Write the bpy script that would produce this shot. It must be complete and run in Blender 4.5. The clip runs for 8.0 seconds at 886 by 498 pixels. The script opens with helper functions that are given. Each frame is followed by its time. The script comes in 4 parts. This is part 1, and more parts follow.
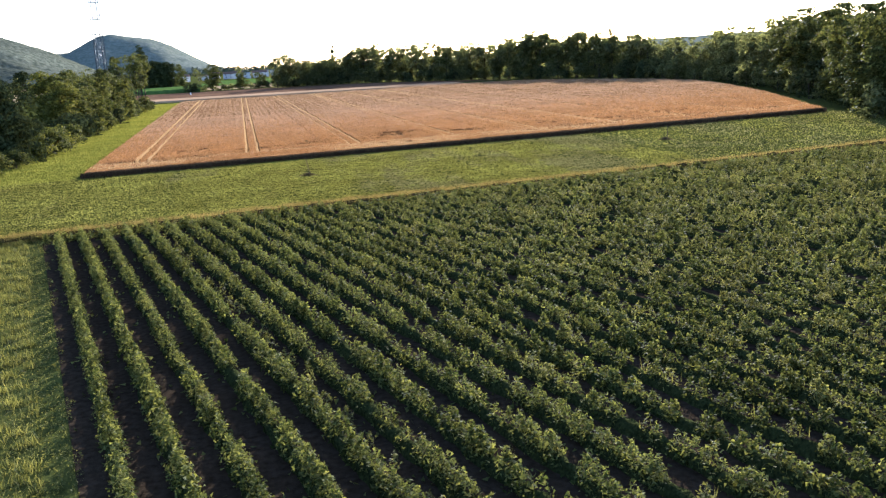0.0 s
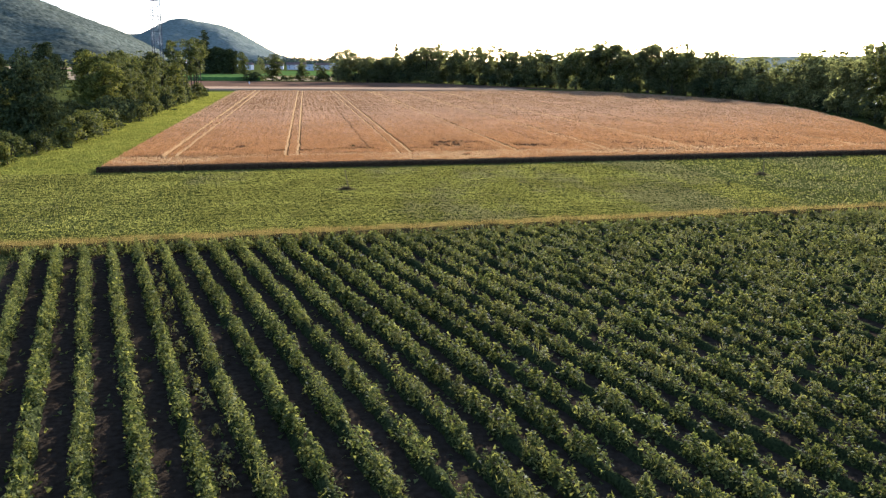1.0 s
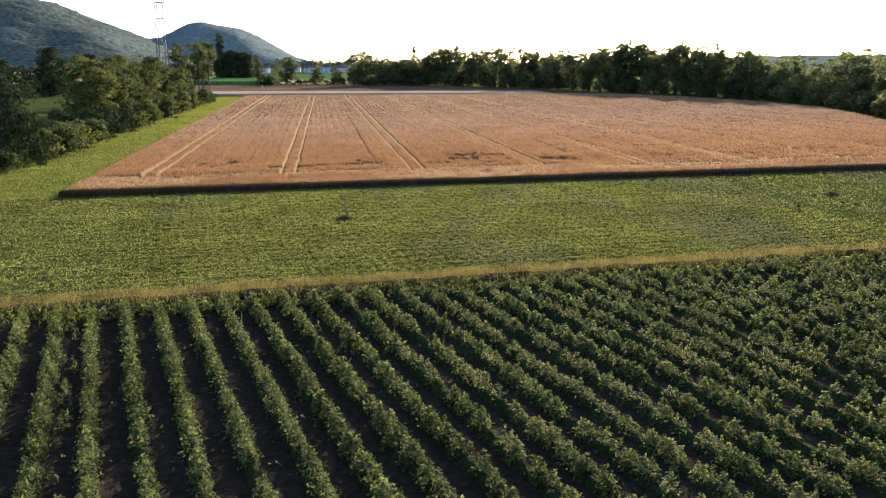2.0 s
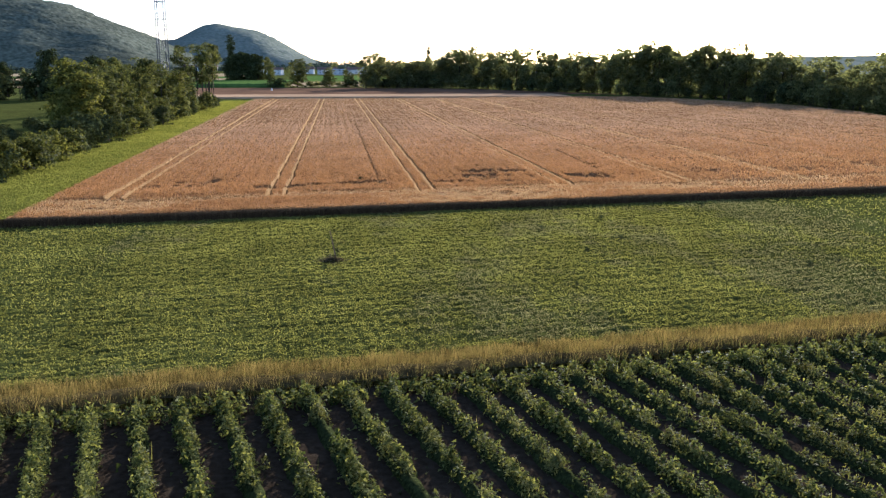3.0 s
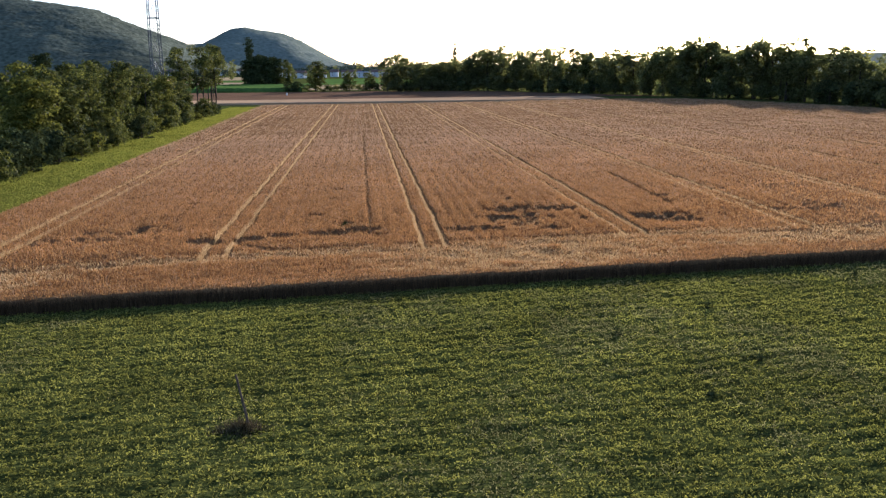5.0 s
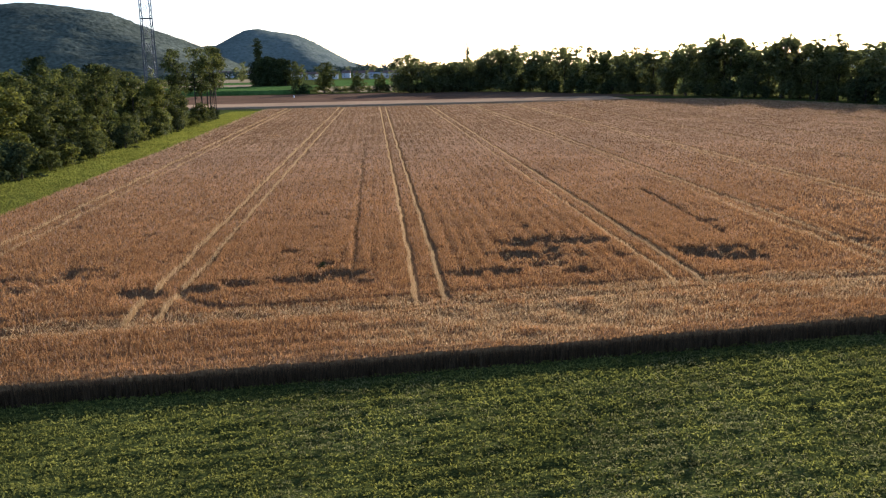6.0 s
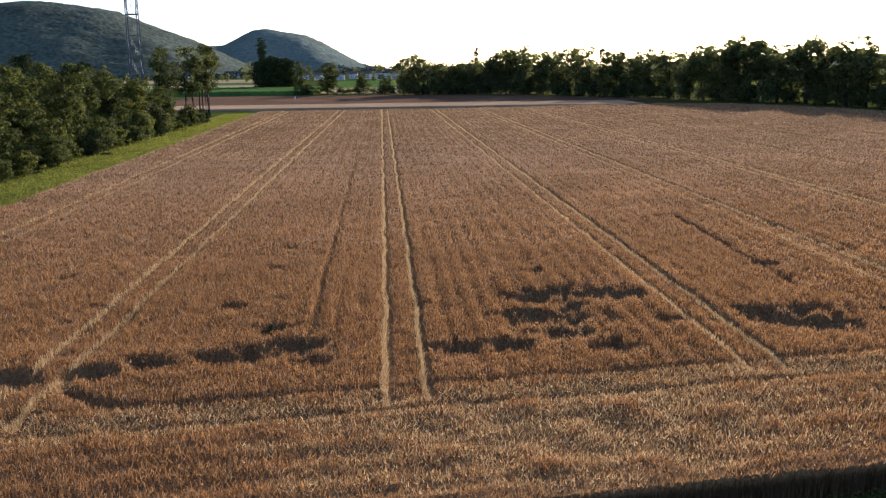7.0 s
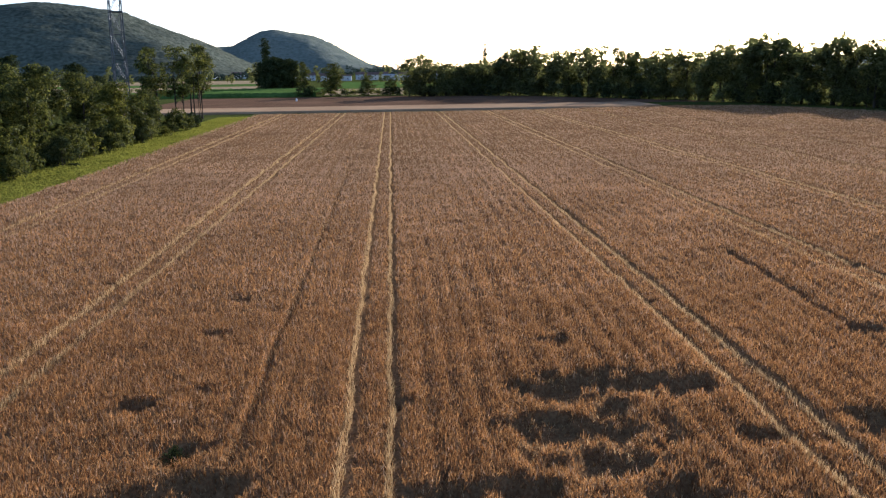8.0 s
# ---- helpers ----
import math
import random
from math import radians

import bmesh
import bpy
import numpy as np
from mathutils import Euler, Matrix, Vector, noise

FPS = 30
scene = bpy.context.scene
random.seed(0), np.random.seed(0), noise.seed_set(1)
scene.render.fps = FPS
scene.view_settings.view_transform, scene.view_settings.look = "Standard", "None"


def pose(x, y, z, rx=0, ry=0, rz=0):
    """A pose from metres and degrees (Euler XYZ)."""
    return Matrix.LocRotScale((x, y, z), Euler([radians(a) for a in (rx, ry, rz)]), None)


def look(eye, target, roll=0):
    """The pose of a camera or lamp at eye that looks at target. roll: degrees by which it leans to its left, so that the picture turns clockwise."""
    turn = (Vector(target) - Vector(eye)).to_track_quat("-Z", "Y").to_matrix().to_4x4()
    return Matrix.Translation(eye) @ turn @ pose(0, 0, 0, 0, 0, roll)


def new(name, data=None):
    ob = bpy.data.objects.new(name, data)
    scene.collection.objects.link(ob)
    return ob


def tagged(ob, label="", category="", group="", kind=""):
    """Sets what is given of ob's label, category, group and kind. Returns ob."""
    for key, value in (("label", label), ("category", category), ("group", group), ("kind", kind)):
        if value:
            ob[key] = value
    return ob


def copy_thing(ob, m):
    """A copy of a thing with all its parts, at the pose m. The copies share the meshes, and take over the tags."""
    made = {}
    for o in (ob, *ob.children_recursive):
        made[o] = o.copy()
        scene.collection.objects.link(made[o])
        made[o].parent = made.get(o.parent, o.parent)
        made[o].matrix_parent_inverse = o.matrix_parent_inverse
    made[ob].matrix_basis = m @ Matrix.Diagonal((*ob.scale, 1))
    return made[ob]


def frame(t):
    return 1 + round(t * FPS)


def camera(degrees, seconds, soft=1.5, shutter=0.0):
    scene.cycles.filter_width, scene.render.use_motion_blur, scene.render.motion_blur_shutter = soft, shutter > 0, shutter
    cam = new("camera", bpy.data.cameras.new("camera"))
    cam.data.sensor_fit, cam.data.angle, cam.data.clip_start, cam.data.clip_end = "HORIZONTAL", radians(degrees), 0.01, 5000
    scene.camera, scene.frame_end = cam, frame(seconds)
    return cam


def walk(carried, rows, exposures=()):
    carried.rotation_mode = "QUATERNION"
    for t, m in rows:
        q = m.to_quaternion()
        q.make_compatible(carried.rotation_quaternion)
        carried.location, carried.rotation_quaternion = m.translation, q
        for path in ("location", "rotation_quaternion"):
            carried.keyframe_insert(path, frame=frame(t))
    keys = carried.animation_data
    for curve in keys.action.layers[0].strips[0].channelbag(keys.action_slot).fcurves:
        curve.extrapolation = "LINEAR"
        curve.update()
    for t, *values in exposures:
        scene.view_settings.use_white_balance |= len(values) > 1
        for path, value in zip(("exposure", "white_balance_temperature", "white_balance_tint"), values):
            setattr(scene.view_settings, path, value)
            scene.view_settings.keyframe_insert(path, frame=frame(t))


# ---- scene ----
cam = camera(54.5, 8.0, soft=1.3)
METRES, EYE, TILT, LEAN, TURN = 131.58, 15.0, 0.0, 0.0, -13.8
ROWS = [
    (0.0, 0.0, 0.0, 0.0, -0.67, -12.68, 3.0),
    (0.5, -0.0008, 0.0624, 0.0008, 2.53, -12.56, 0.43),
    (1.0, -0.0022, 0.1256, 0.0015, 3.55, -12.44, -0.62),
    (1.5, -0.0045, 0.189, 0.0021, 4.17, -12.38, -0.41),
    (3.0, -0.0162, 0.379, 0.0055, 5.79, -12.27, -0.11),
    (3.5, -0.0202, 0.4415, 0.005, 6.28, -12.21, -0.03),
    (4.0, -0.0246, 0.5042, 0.0037, 6.73, -12.2, 0.05),
    (4.5, -0.029, 0.5667, 0.003, 7.16, -12.17, 0.11),
    (6.0, -0.0421, 0.7516, 0.0039, 8.54, -12.16, 1.02),
    (6.5, -0.0463, 0.8134, 0.004, 8.87, -12.11, 0.53),
    (7.0, -0.0516, 0.8752, 0.0036, 9.15, -12.07, 0.62),
    (7.5, -0.0576, 0.9366, 0.0033, 9.44, -12.04, 0.67),
    (8.0, -0.064, 0.9976, 0.0031, 9.74, -12.03, 0.75),
]
walk(cam, [(t, pose(0, 0, EYE, TILT, LEAN, TURN) @ pose(METRES * x, METRES * y, METRES * z, 90 + pitch, roll, yaw)) for t, x, y, z, yaw, pitch, roll in ROWS],
     exposures=[(0.0, 1.85, 5400, 15), (1.5, 1.68, 5400, 15), (3.5, 1.4, 5400, 15), (4.5, 1.22, 5400, 15), (8.0, 0.95, 5400, 15)])

# ---- light ----
SUN_AZ, SUN_EL = 26.5, 13.8
world = bpy.data.worlds.new("sky")
scene.world = world
world.use_nodes = True
wn = world.node_tree
sky = wn.nodes.new("ShaderNodeTexSky")
sky.sky_type = "NISHITA"
sky.sun_disc = False
sky.sun_elevation, sky.sun_rotation = radians(SUN_EL), radians(SUN_AZ)
sky.dust_density, sky.air_density = 0.9, 0.7
wn.links.new(sky.outputs[0], wn.nodes["Background"].inputs[0])
wn.nodes["Background"].inputs[1].default_value = 0.12
sun = new("sun", bpy.data.lights.new("sun", "SUN"))
sun.data.energy, sun.data.angle, sun.data.color = 5.0, radians(0.6), (1.0, 0.9, 0.77)
ce = math.cos(radians(SUN_EL))
sun_dir = Vector((math.sin(radians(SUN_AZ)) * ce, math.cos(radians(SUN_AZ)) * ce, math.sin(radians(SUN_EL))))
sun.matrix_world = look(sun_dir * 100, (0, 0, 0))


# ---- materials ----
def material(name, low, high, scale=1.0, detail=6.0, rough=0.8, island=0.0, through_light=0.0, tint=None, stretch=(1, 1, 1), bump=0.0, bump_scale=8.0,
             large=0.0, large_scale=0.03, spec=0.0, metal=0.0, by_object=0.0):
    """Colour between low and high by grain, with slow patches, a change from piece to piece and light let through thin leaves."""
    m = bpy.data.materials.new(name)
    m.use_nodes = True
    nt = m.node_tree
    N, L = nt.nodes, nt.links
    p = N["Principled BSDF"]
    p.inputs["Roughness"].default_value, p.inputs["Metallic"].default_value = rough, metal
    p.inputs["Specular IOR Level"].default_value = spec
    co = N.new("ShaderNodeNewGeometry")
    mp = N.new("ShaderNodeMapping")
    mp.inputs["Scale"].default_value = stretch
    L.new(co.outputs["Position"], mp.inputs[0])
    grain = N.new("ShaderNodeTexNoise")
    grain.inputs["Scale"].default_value, grain.inputs["Detail"].default_value = scale, detail
    L.new(mp.outputs[0], grain.inputs[0])
    ramp = N.new("ShaderNodeValToRGB")
    ramp.color_ramp.elements[0].position, ramp.color_ramp.elements[1].position = 0.3, 0.7
    ramp.color_ramp.elements[0].color, ramp.color_ramp.elements[1].color = (*low, 1), (*high, 1)
    value = grain.outputs[0]
    if island or by_object:
        rnd = co.outputs["Random Per Island"]
        if by_object:
            rnd = N.new("ShaderNodeObjectInfo").outputs["Random"]
        mix = N.new("ShaderNodeMix")
        mix.inputs[0].default_value = island or by_object
        L.new(value, mix.inputs[2]), L.new(rnd, mix.inputs[3])
        value = mix.outputs[0]
    L.new(value, ramp.inputs[0])
    colour = ramp.outputs[0]
    if large:
        big = N.new("ShaderNodeTexNoise")
        big.inputs["Scale"].default_value, big.inputs["Detail"].default_value = large_scale, 3
        L.new(co.outputs["Position"], big.inputs[0])
        hv = N.new("ShaderNodeHueSaturation")
        rng = N.new("ShaderNodeMapRange")
        rng.inputs[1].default_value, rng.inputs[2].default_value = 0.3, 0.7
        rng.inputs[3].default_value, rng.inputs[4].default_value = 1 - large, 1 + large
        L.new(big.outputs[0], rng.inputs[0]), L.new(rng.outputs[0], hv.inputs["Value"]), L.new(colour, hv.inputs["Color"])
        colour = hv.outputs[0]
    L.new(colour, p.inputs["Base Color"])
    if bump:
        bn = N.new("ShaderNodeTexNoise")
        bn.inputs["Scale"].default_value, bn.inputs["Detail"].default_value = bump_scale, 4
        L.new(mp.outputs[0], bn.inputs[0])
        bp = N.new("ShaderNodeBump")
        bp.inputs["Strength"].default_value, bp.inputs["Distance"].default_value = 1.0, bump
        L.new(bn.outputs[0], bp.inputs["Height"]), L.new(bp.outputs[0], p.inputs["Normal"])
    if through_light:
        tr = N.new("ShaderNodeBsdfTranslucent")
        if tint:
            tm = N.new("ShaderNodeMix")
            tm.data_type, tm.blend_type = "RGBA", "MULTIPLY"
            tm.inputs[0].default_value = 1.0
            tm.inputs[7].default_value = (*tint, 1)
            L.new(colour, tm.inputs[6]), L.new(tm.outputs[2], tr.inputs[0])
        else:
            L.new(colour, tr.inputs[0])
        ms = N.new("ShaderNodeMixShader")
        ms.inputs[0].default_value = through_light
        L.new(p.outputs[0], ms.inputs[1]), L.new(tr.outputs[0], ms.inputs[2]), L.new(ms.outputs[0], N["Material Output"].inputs[0])
    return m


WARM = (1.5, 1.35, 0.7)
LEAFY = (1.35, 1.25, 0.75)
M_GROUND = material("meadow soil", (0.045, 0.053, 0.014), (0.09, 0.1, 0.027), 0.8, large=0.25, bump=0.05)
M_SOIL = material("field soil", (0.026, 0.018, 0.011), (0.05, 0.037, 0.024), 3.0, bump=0.04)
M_PLOUGH = material("ploughed soil", (0.115, 0.064, 0.037), (0.185, 0.113, 0.067), 0.5, large=0.2, bump=0.05, stretch=(0.2, 2, 1))
M_STUBBLE = material("pale stubble", (0.3, 0.19, 0.105), (0.42, 0.28, 0.165), 0.6, large=0.15, stretch=(0.2, 2, 1))
M_GREENFIELD = material("young green crop", (0.06, 0.105, 0.024), (0.1, 0.155, 0.04), 0.5, large=0.2)
# canopy sheet coloured darker than the stalks, for the shade between them
M_WHEAT = material("ripe wheat canopy darkened for shade", (0.13, 0.069, 0.03), (0.28, 0.162, 0.074), 6.0, large=0.12, large_scale=0.06, rough=0.9, bump=0.08, bump_scale=9)
M_STALK = material("ripe wheat stalks", (0.19, 0.097, 0.038), (0.455, 0.258, 0.108), 0.6, island=0.65, through_light=0.35, large=0.12, large_scale=0.06, rough=0.6, tint=(1.12, 0.98, 0.8))
M_FAR_STALK = material("ripe wheat stalks, paled for haze", (0.24, 0.145, 0.079), (0.47, 0.302, 0.178), 0.6, island=0.36, through_light=0.35, large=0.12, large_scale=0.06, rough=0.6)
M_STRAW = material("flattened pale straw", (0.38, 0.235, 0.098), (0.64, 0.44, 0.21), 0.8, island=0.7, through_light=0.35, rough=0.5, spec=0.03)
M_LEAF = material("crop leaves", (0.04, 0.054, 0.016), (0.165, 0.172, 0.055), 0.5, island=0.5, through_light=0.42, tint=(1.5, 1.35, 0.75), large=0.25, large_scale=0.12, rough=0.6, spec=0.01)
M_WEED = material("yellowish tall weeds", (0.06, 0.07, 0.022), (0.2, 0.195, 0.068), 0.5, island=0.45, through_light=0.38, tint=WARM, large=0.25, large_scale=0.15, rough=0.65, spec=0.03)
# edge stalks darker than the field's, painting the shade of the front face
M_SHADED_EDGE = material("wheat edge stalks darkened for shade", (0.045, 0.028, 0.016), (0.12, 0.075, 0.04), 0.8, island=0.6, rough=0.8)
M_MASS = material("crop undergrowth darkened for shade", (0.014, 0.018, 0.007), (0.055, 0.062, 0.02), 7.0, detail=8.0, bump=0.15, bump_scale=6.0)
M_GRASS = material("mown clover and grass", (0.1, 0.104, 0.024), (0.25, 0.242, 0.064), 0.35, island=0.4, through_light=0.45, tint=(1.2, 1.12, 0.75), large=0.2, large_scale=0.1, rough=0.6)
M_SERE = material("withered meadow grass", (0.12, 0.108, 0.036), (0.25, 0.22, 0.08), 0.35, island=0.4, through_light=0.4, large=0.2, large_scale=0.1, rough=0.65)
M_SWARD = material("close clover sward", (0.03, 0.035, 0.009), (0.09, 0.096, 0.024), 4.0, large=0.2, large_scale=0.1, bump=0.12, bump_scale=6, stretch=(0.35, 1.5, 1))
M_LIGHT_BLOCK = material("dark light-blocking mound", (0.03, 0.024, 0.01), (0.075, 0.055, 0.022), 4.0, bump=0.05)
M_VERGE = material("bright verge grass", (0.14, 0.148, 0.03), (0.215, 0.22, 0.046), 0.35, island=0.15, through_light=0.45, tint=(1.2, 1.12, 0.75), large=0.15, large_scale=0.1, rough=0.6)
M_TUFT = material("uncut dry tuft", (0.06, 0.048, 0.026), (0.15, 0.115, 0.06), 1.0, island=0.5, through_light=0.15)
M_DRY = material("tall dry grass", (0.075, 0.06, 0.02), (0.34, 0.262, 0.085), 0.5, island=0.65, through_light=0.3, tint=(1.2, 1.05, 0.8), rough=0.6, large=0.25, large_scale=0.25)
M_TREE = material("broadleaf foliage", (0.034, 0.044, 0.014), (0.135, 0.14, 0.042), 0.25, island=0.55, through_light=0.36, tint=LEAFY, rough=0.65, large=0.25, large_scale=0.08, spec=0.02)
M_WOODS = material("woodland foliage", (0.065, 0.075, 0.034), (0.17, 0.18, 0.085), 0.15, island=0.5, through_light=0.6, tint=(1.7, 1.55, 0.95), rough=0.6, large=0.2, large_scale=0.05)
M_OLIVE = material("yellowish foliage", (0.055, 0.064, 0.016), (0.17, 0.168, 0.04), 0.25, island=0.55, through_light=0.4, tint=LEAFY, rough=0.65, spec=0.02)
M_DARK = material("dark dense foliage", (0.026, 0.034, 0.015), (0.08, 0.09, 0.036), 0.25, island=0.6, through_light=0.12, tint=LEAFY, rough=0.7)
M_FAR_WOODS = material("far woodland foliage", (0.045, 0.06, 0.045), (0.09, 0.11, 0.075), 0.1, island=0.5, through_light=0.1, rough=0.8)
M_BARK = material("bark", (0.035, 0.028, 0.02), (0.085, 0.07, 0.052), 3.0, bump=0.03, stretch=(1, 1, 0.2))
# hill forest colours lifted to paint aerial haze, most on the distant hill
M_FAR_FOREST = material("distant hill forest paled for haze", (0.12, 0.138, 0.108), (0.21, 0.225, 0.18), 0.09, detail=9.0, bump=1.6, bump_scale=0.1, large=0.2, large_scale=0.004, rough=1.0, spec=0.0)
M_FOREST = material("far hill forest lifted for haze", (0.05, 0.058, 0.042), (0.15, 0.158, 0.115), 0.11, detail=9.0, bump=1.6, bump_scale=0.12, large=0.25, large_scale=0.004, rough=1.0, spec=0.0)
M_STEEL = material("galvanised steel", (0.08, 0.085, 0.085), (0.14, 0.145, 0.145), 1.0, metal=0.3, rough=0.5)
M_WOOD = material("weathered wood", (0.06, 0.045, 0.034), (0.13, 0.1, 0.075), 6.0, stretch=(4, 4, 0.5))
M_PLASTER = material("white plaster", (0.42, 0.43, 0.44), (0.56, 0.56, 0.55), 0.3)
M_ROOF = material("grey-blue roofing", (0.16, 0.2, 0.25), (0.25, 0.29, 0.34), 0.5)
M_WINDOW = material("dark window glass", (0.02, 0.025, 0.03), (0.03, 0.035, 0.04), 1.0, rough=0.1, spec=0.5)
M_TILE = material("dull red roof tiles", (0.13, 0.085, 0.068), (0.2, 0.14, 0.115), 0.5)
M_PAINT = material("white paint", (0.7, 0.7, 0.68), (0.8, 0.8, 0.78), 3.0, rough=0.5)

# ---- mesh helpers ----
rng = np.random.default_rng(7)


def mesh_from(name, V, F, mat, parent=None, label="", smooth=False):
    """One mesh object from vertex and face arrays (all faces with the same number of corners)."""
    V, F = np.asarray(V, dtype=np.float32), np.asarray(F, dtype=np.int32)
    me = bpy.data.meshes.new(name)
    n, k = F.shape
    me.vertices.add(len(V)), me.loops.add(n * k), me.polygons.add(n)
    me.vertices.foreach_set("co", V.ravel())
    me.loops.foreach_set("vertex_index", F.ravel())
    me.polygons.foreach_set("loop_start", np.arange(0, n * k, k, dtype=np.int32))
    if smooth:
        me.polygons.foreach_set("use_smooth", np.ones(n, dtype=bool))
    me.update(calc_edges=True)
    me.validate()
    me.materials.append(mat)
    ob = new(name, me)
    if parent:
        ob.parent = parent
    if label:
        tagged(ob, label)
    return ob


def part(name, bm, mat, parent, label=""):
    """Links a bmesh as one mesh object under a thing or a part."""
    me = bpy.data.meshes.new(name)
    bm.to_mesh(me)
    bm.free()
    me.materials.append(mat)
    ob = new(name, me)
    ob.parent = parent
    if label:
        tagged(ob, label)
    return ob


def wave(x, y, scale, seed=0):
    """Smooth pseudo-random field between about -1 and 1, for arrays."""
    r = np.random.default_rng(seed)
    out = np.zeros_like(x, dtype=float)
    for o in range(3):
        for _ in range(4):
            a, ph = r.uniform(0, 6.283, 2)
            f = 2 ** o / scale * r.uniform(0.7, 1.4)
            out += np.sin((x * np.cos(a) + y * np.sin(a)) * f * 6.283 + ph) / 2 ** o
    return out / 3.6


def blades(P, h, w, lean, bow=None):
    """Upright pointed blades: one triangle each. P: feet; h, w: heights and widths; lean: sideways reach of the tip."""
    n = len(P)
    a = rng.uniform(0, 6.283, n)
    b = bow if bow is not None else rng.uniform(0, 6.283, n)
    side = np.stack([np.cos(a) * w / 2, np.sin(a) * w / 2, np.zeros(n)], 1)
    tip = P + np.stack([np.cos(b) * lean, np.sin(b) * lean, h], 1)
    V = np.stack([P - side, P + side, tip], 1).reshape(-1, 3)
    return V, np.arange(3 * n).reshape(-1, 3)


def leaves(P, size, up=0.6, slim=0.6, face=None, corners=4):
    """Diamond or three-cornered leaves, one face each, round the points P, turned at random but mostly upwards or outwards."""
    n = len(P)
    nrm = rng.normal(size=(n, 3))
    nrm /= np.linalg.norm(nrm, axis=1)[:, None]
    if face is not None:
        nrm = nrm * 0.7 + face
    nrm[:, 2] += up
    nrm /= np.linalg.norm(nrm, axis=1)[:, None] + 1e-9
    t = np.cross(nrm, rng.normal(size=(n, 3)))
    t /= np.linalg.norm(t, axis=1)[:, None] + 1e-9
    b = np.cross(nrm, t)
    s = np.asarray(size)[:, None] * 0.5
    if corners == 3:
        V = np.stack([P - t * s + b * s * slim, P - t * s - b * s * slim, P + t * s * 1.2 - nrm * s * 0.3], 1).reshape(-1, 3)
        return V, np.arange(3 * n).reshape(-1, 3)
    V = np.stack([P - t * s, P + b * s * slim - nrm * s * 0.2, P + t * s, P - b * s * slim - nrm * s * 0.2], 1).reshape(-1, 3)
    return V, np.arange(4 * n).reshape(-1, 4)


def tube(points, radii, sides=6):
    """A tapered tube through the points: vertices and quads."""
    V, F = [], []
    for i, (p, r) in enumerate(zip(points, radii)):
        p = Vector(p)
        d = Vector(points[min(i + 1, len(points) - 1)]) - Vector(points[max(i - 1, 0)])
        q = d.to_track_quat("Z", "Y")
        for k in range(sides):
            a = 6.283 * k / sides
            V.append(p + q @ Vector((math.cos(a) * r, math.sin(a) * r, 0)))
        if i:
            for k in range(sides):
                j = (k + 1) % sides
                F.append(((i - 1) * sides + k, (i - 1) * sides + j, i * sides + j, i * sides + k))
    return V, F


def joined(pieces):
    """Several (V, F) as one."""
    V, F, at = [], [], 0
    for v, f in pieces:
        v = np.array([tuple(c) for c in v], dtype=float) if not isinstance(v, np.ndarray) else v
        V.append(v), F.append(np.asarray(f) + at)
        at += len(v)
    return np.concatenate(V), np.concatenate(F)


def flat_field(name, corners, z, mat, label, category, kind="structure"):
    ob = mesh_from(name, [(x, y, z) for x, y in corners], [list(range(len(corners)))], mat)
    return tagged(ob, label, category, kind=kind)


def inside(x, y, corners):
    """Which points lie within a polygon."""
    ok = np.zeros(x.shape, dtype=bool)
    n = len(corners)
    for i in range(n):
        (x0, y0), (x1, y1) = corners[i], corners[i - 1]
        cross = ((y0 > y) != (y1 > y)) & (x < (x1 - x0) * (y - y0) / (y1 - y0 + 1e-12) + x0)
        ok ^= cross
    return ok


# ---- plan ----
def wheat_front(x):
    return 137.1 + 0.1 * x


def wheat_left(y):
    return -21.0 + 0.012 * (y - 135)


def strip_low(x):
    return 87.8 + 0.115 * x


def strip_top(x):
    return 92.0 + 0.115 * x


WHEAT = [(-21, 135.0), (116, 148.7), (125, 168), (142, 204), (156, 238), (168, 270), (176, 300), (178, 336), (168, 380), (150, 418), (119, 427), (65, 414), (-17.7, 411)]

ground = flat_field("ground", [(-4800, -600), (4800, -600), (4800, 4900), (-4800, 4900)], 0.0, M_GROUND, "flat green and brown farmland reaching the horizon", "ground")
flat_field("ploughed_field", [(-75, 474), (-75, 592), (40, 592), (95, 566), (160, 470), (122, 474)], 0.05, M_PLOUGH, "bare brown ploughed field beyond the wheat", "field")


def crop_block(name, x0, x1, y0, y1, height, mat, label, rough=0.1):
    """A standing crop seen from afar: a low block with an uneven top and a ragged, upright edge."""
    xs, ys = np.linspace(x0, x1, int((x1 - x0) / 1.2)), np.concatenate([[y0, y0 + 0.05], np.linspace(y0 + 1, y1, int((y1 - y0) / 3) + 2)])
    X, Y = np.meshgrid(xs, ys)
    Z = height * (1 + rough * wave(X, Y, 4, 61)) + rng.uniform(-rough, rough, X.shape) * height
    Z[0] = 0.0
    Y[:2] += 0.4 * wave(X[:2], X[:2] * 0, 9, 62)
    n, m = X.shape
    k = np.arange(n * m).reshape(n, m)
    F = np.stack([k[:-1, :-1], k[:-1, 1:], k[1:, 1:], k[1:, :-1]], -1).reshape(-1, 4)
    return tagged(mesh_from(name, np.stack([X, Y, Z], -1).reshape(-1, 3), F, mat), label, "crop field", kind="structure")


crop_block("pale_crop", -75, 122, 432, 464, 0.8, M_STUBBLE, "pale ripe crop strip with a dark shaded edge", 0.02)
crop_block("green_crop", -120, -12, 604, 716, 2.2, M_GREENFIELD, "bright green tall crop with a dark shaded edge")
flat_field("verge", [(-37, 134.4), (-20.9, 135.3), (-17.6, 411), (-29, 411)], 0.035, M_VERGE, "bright green turf verge between hedge and wheat", "grass verge")
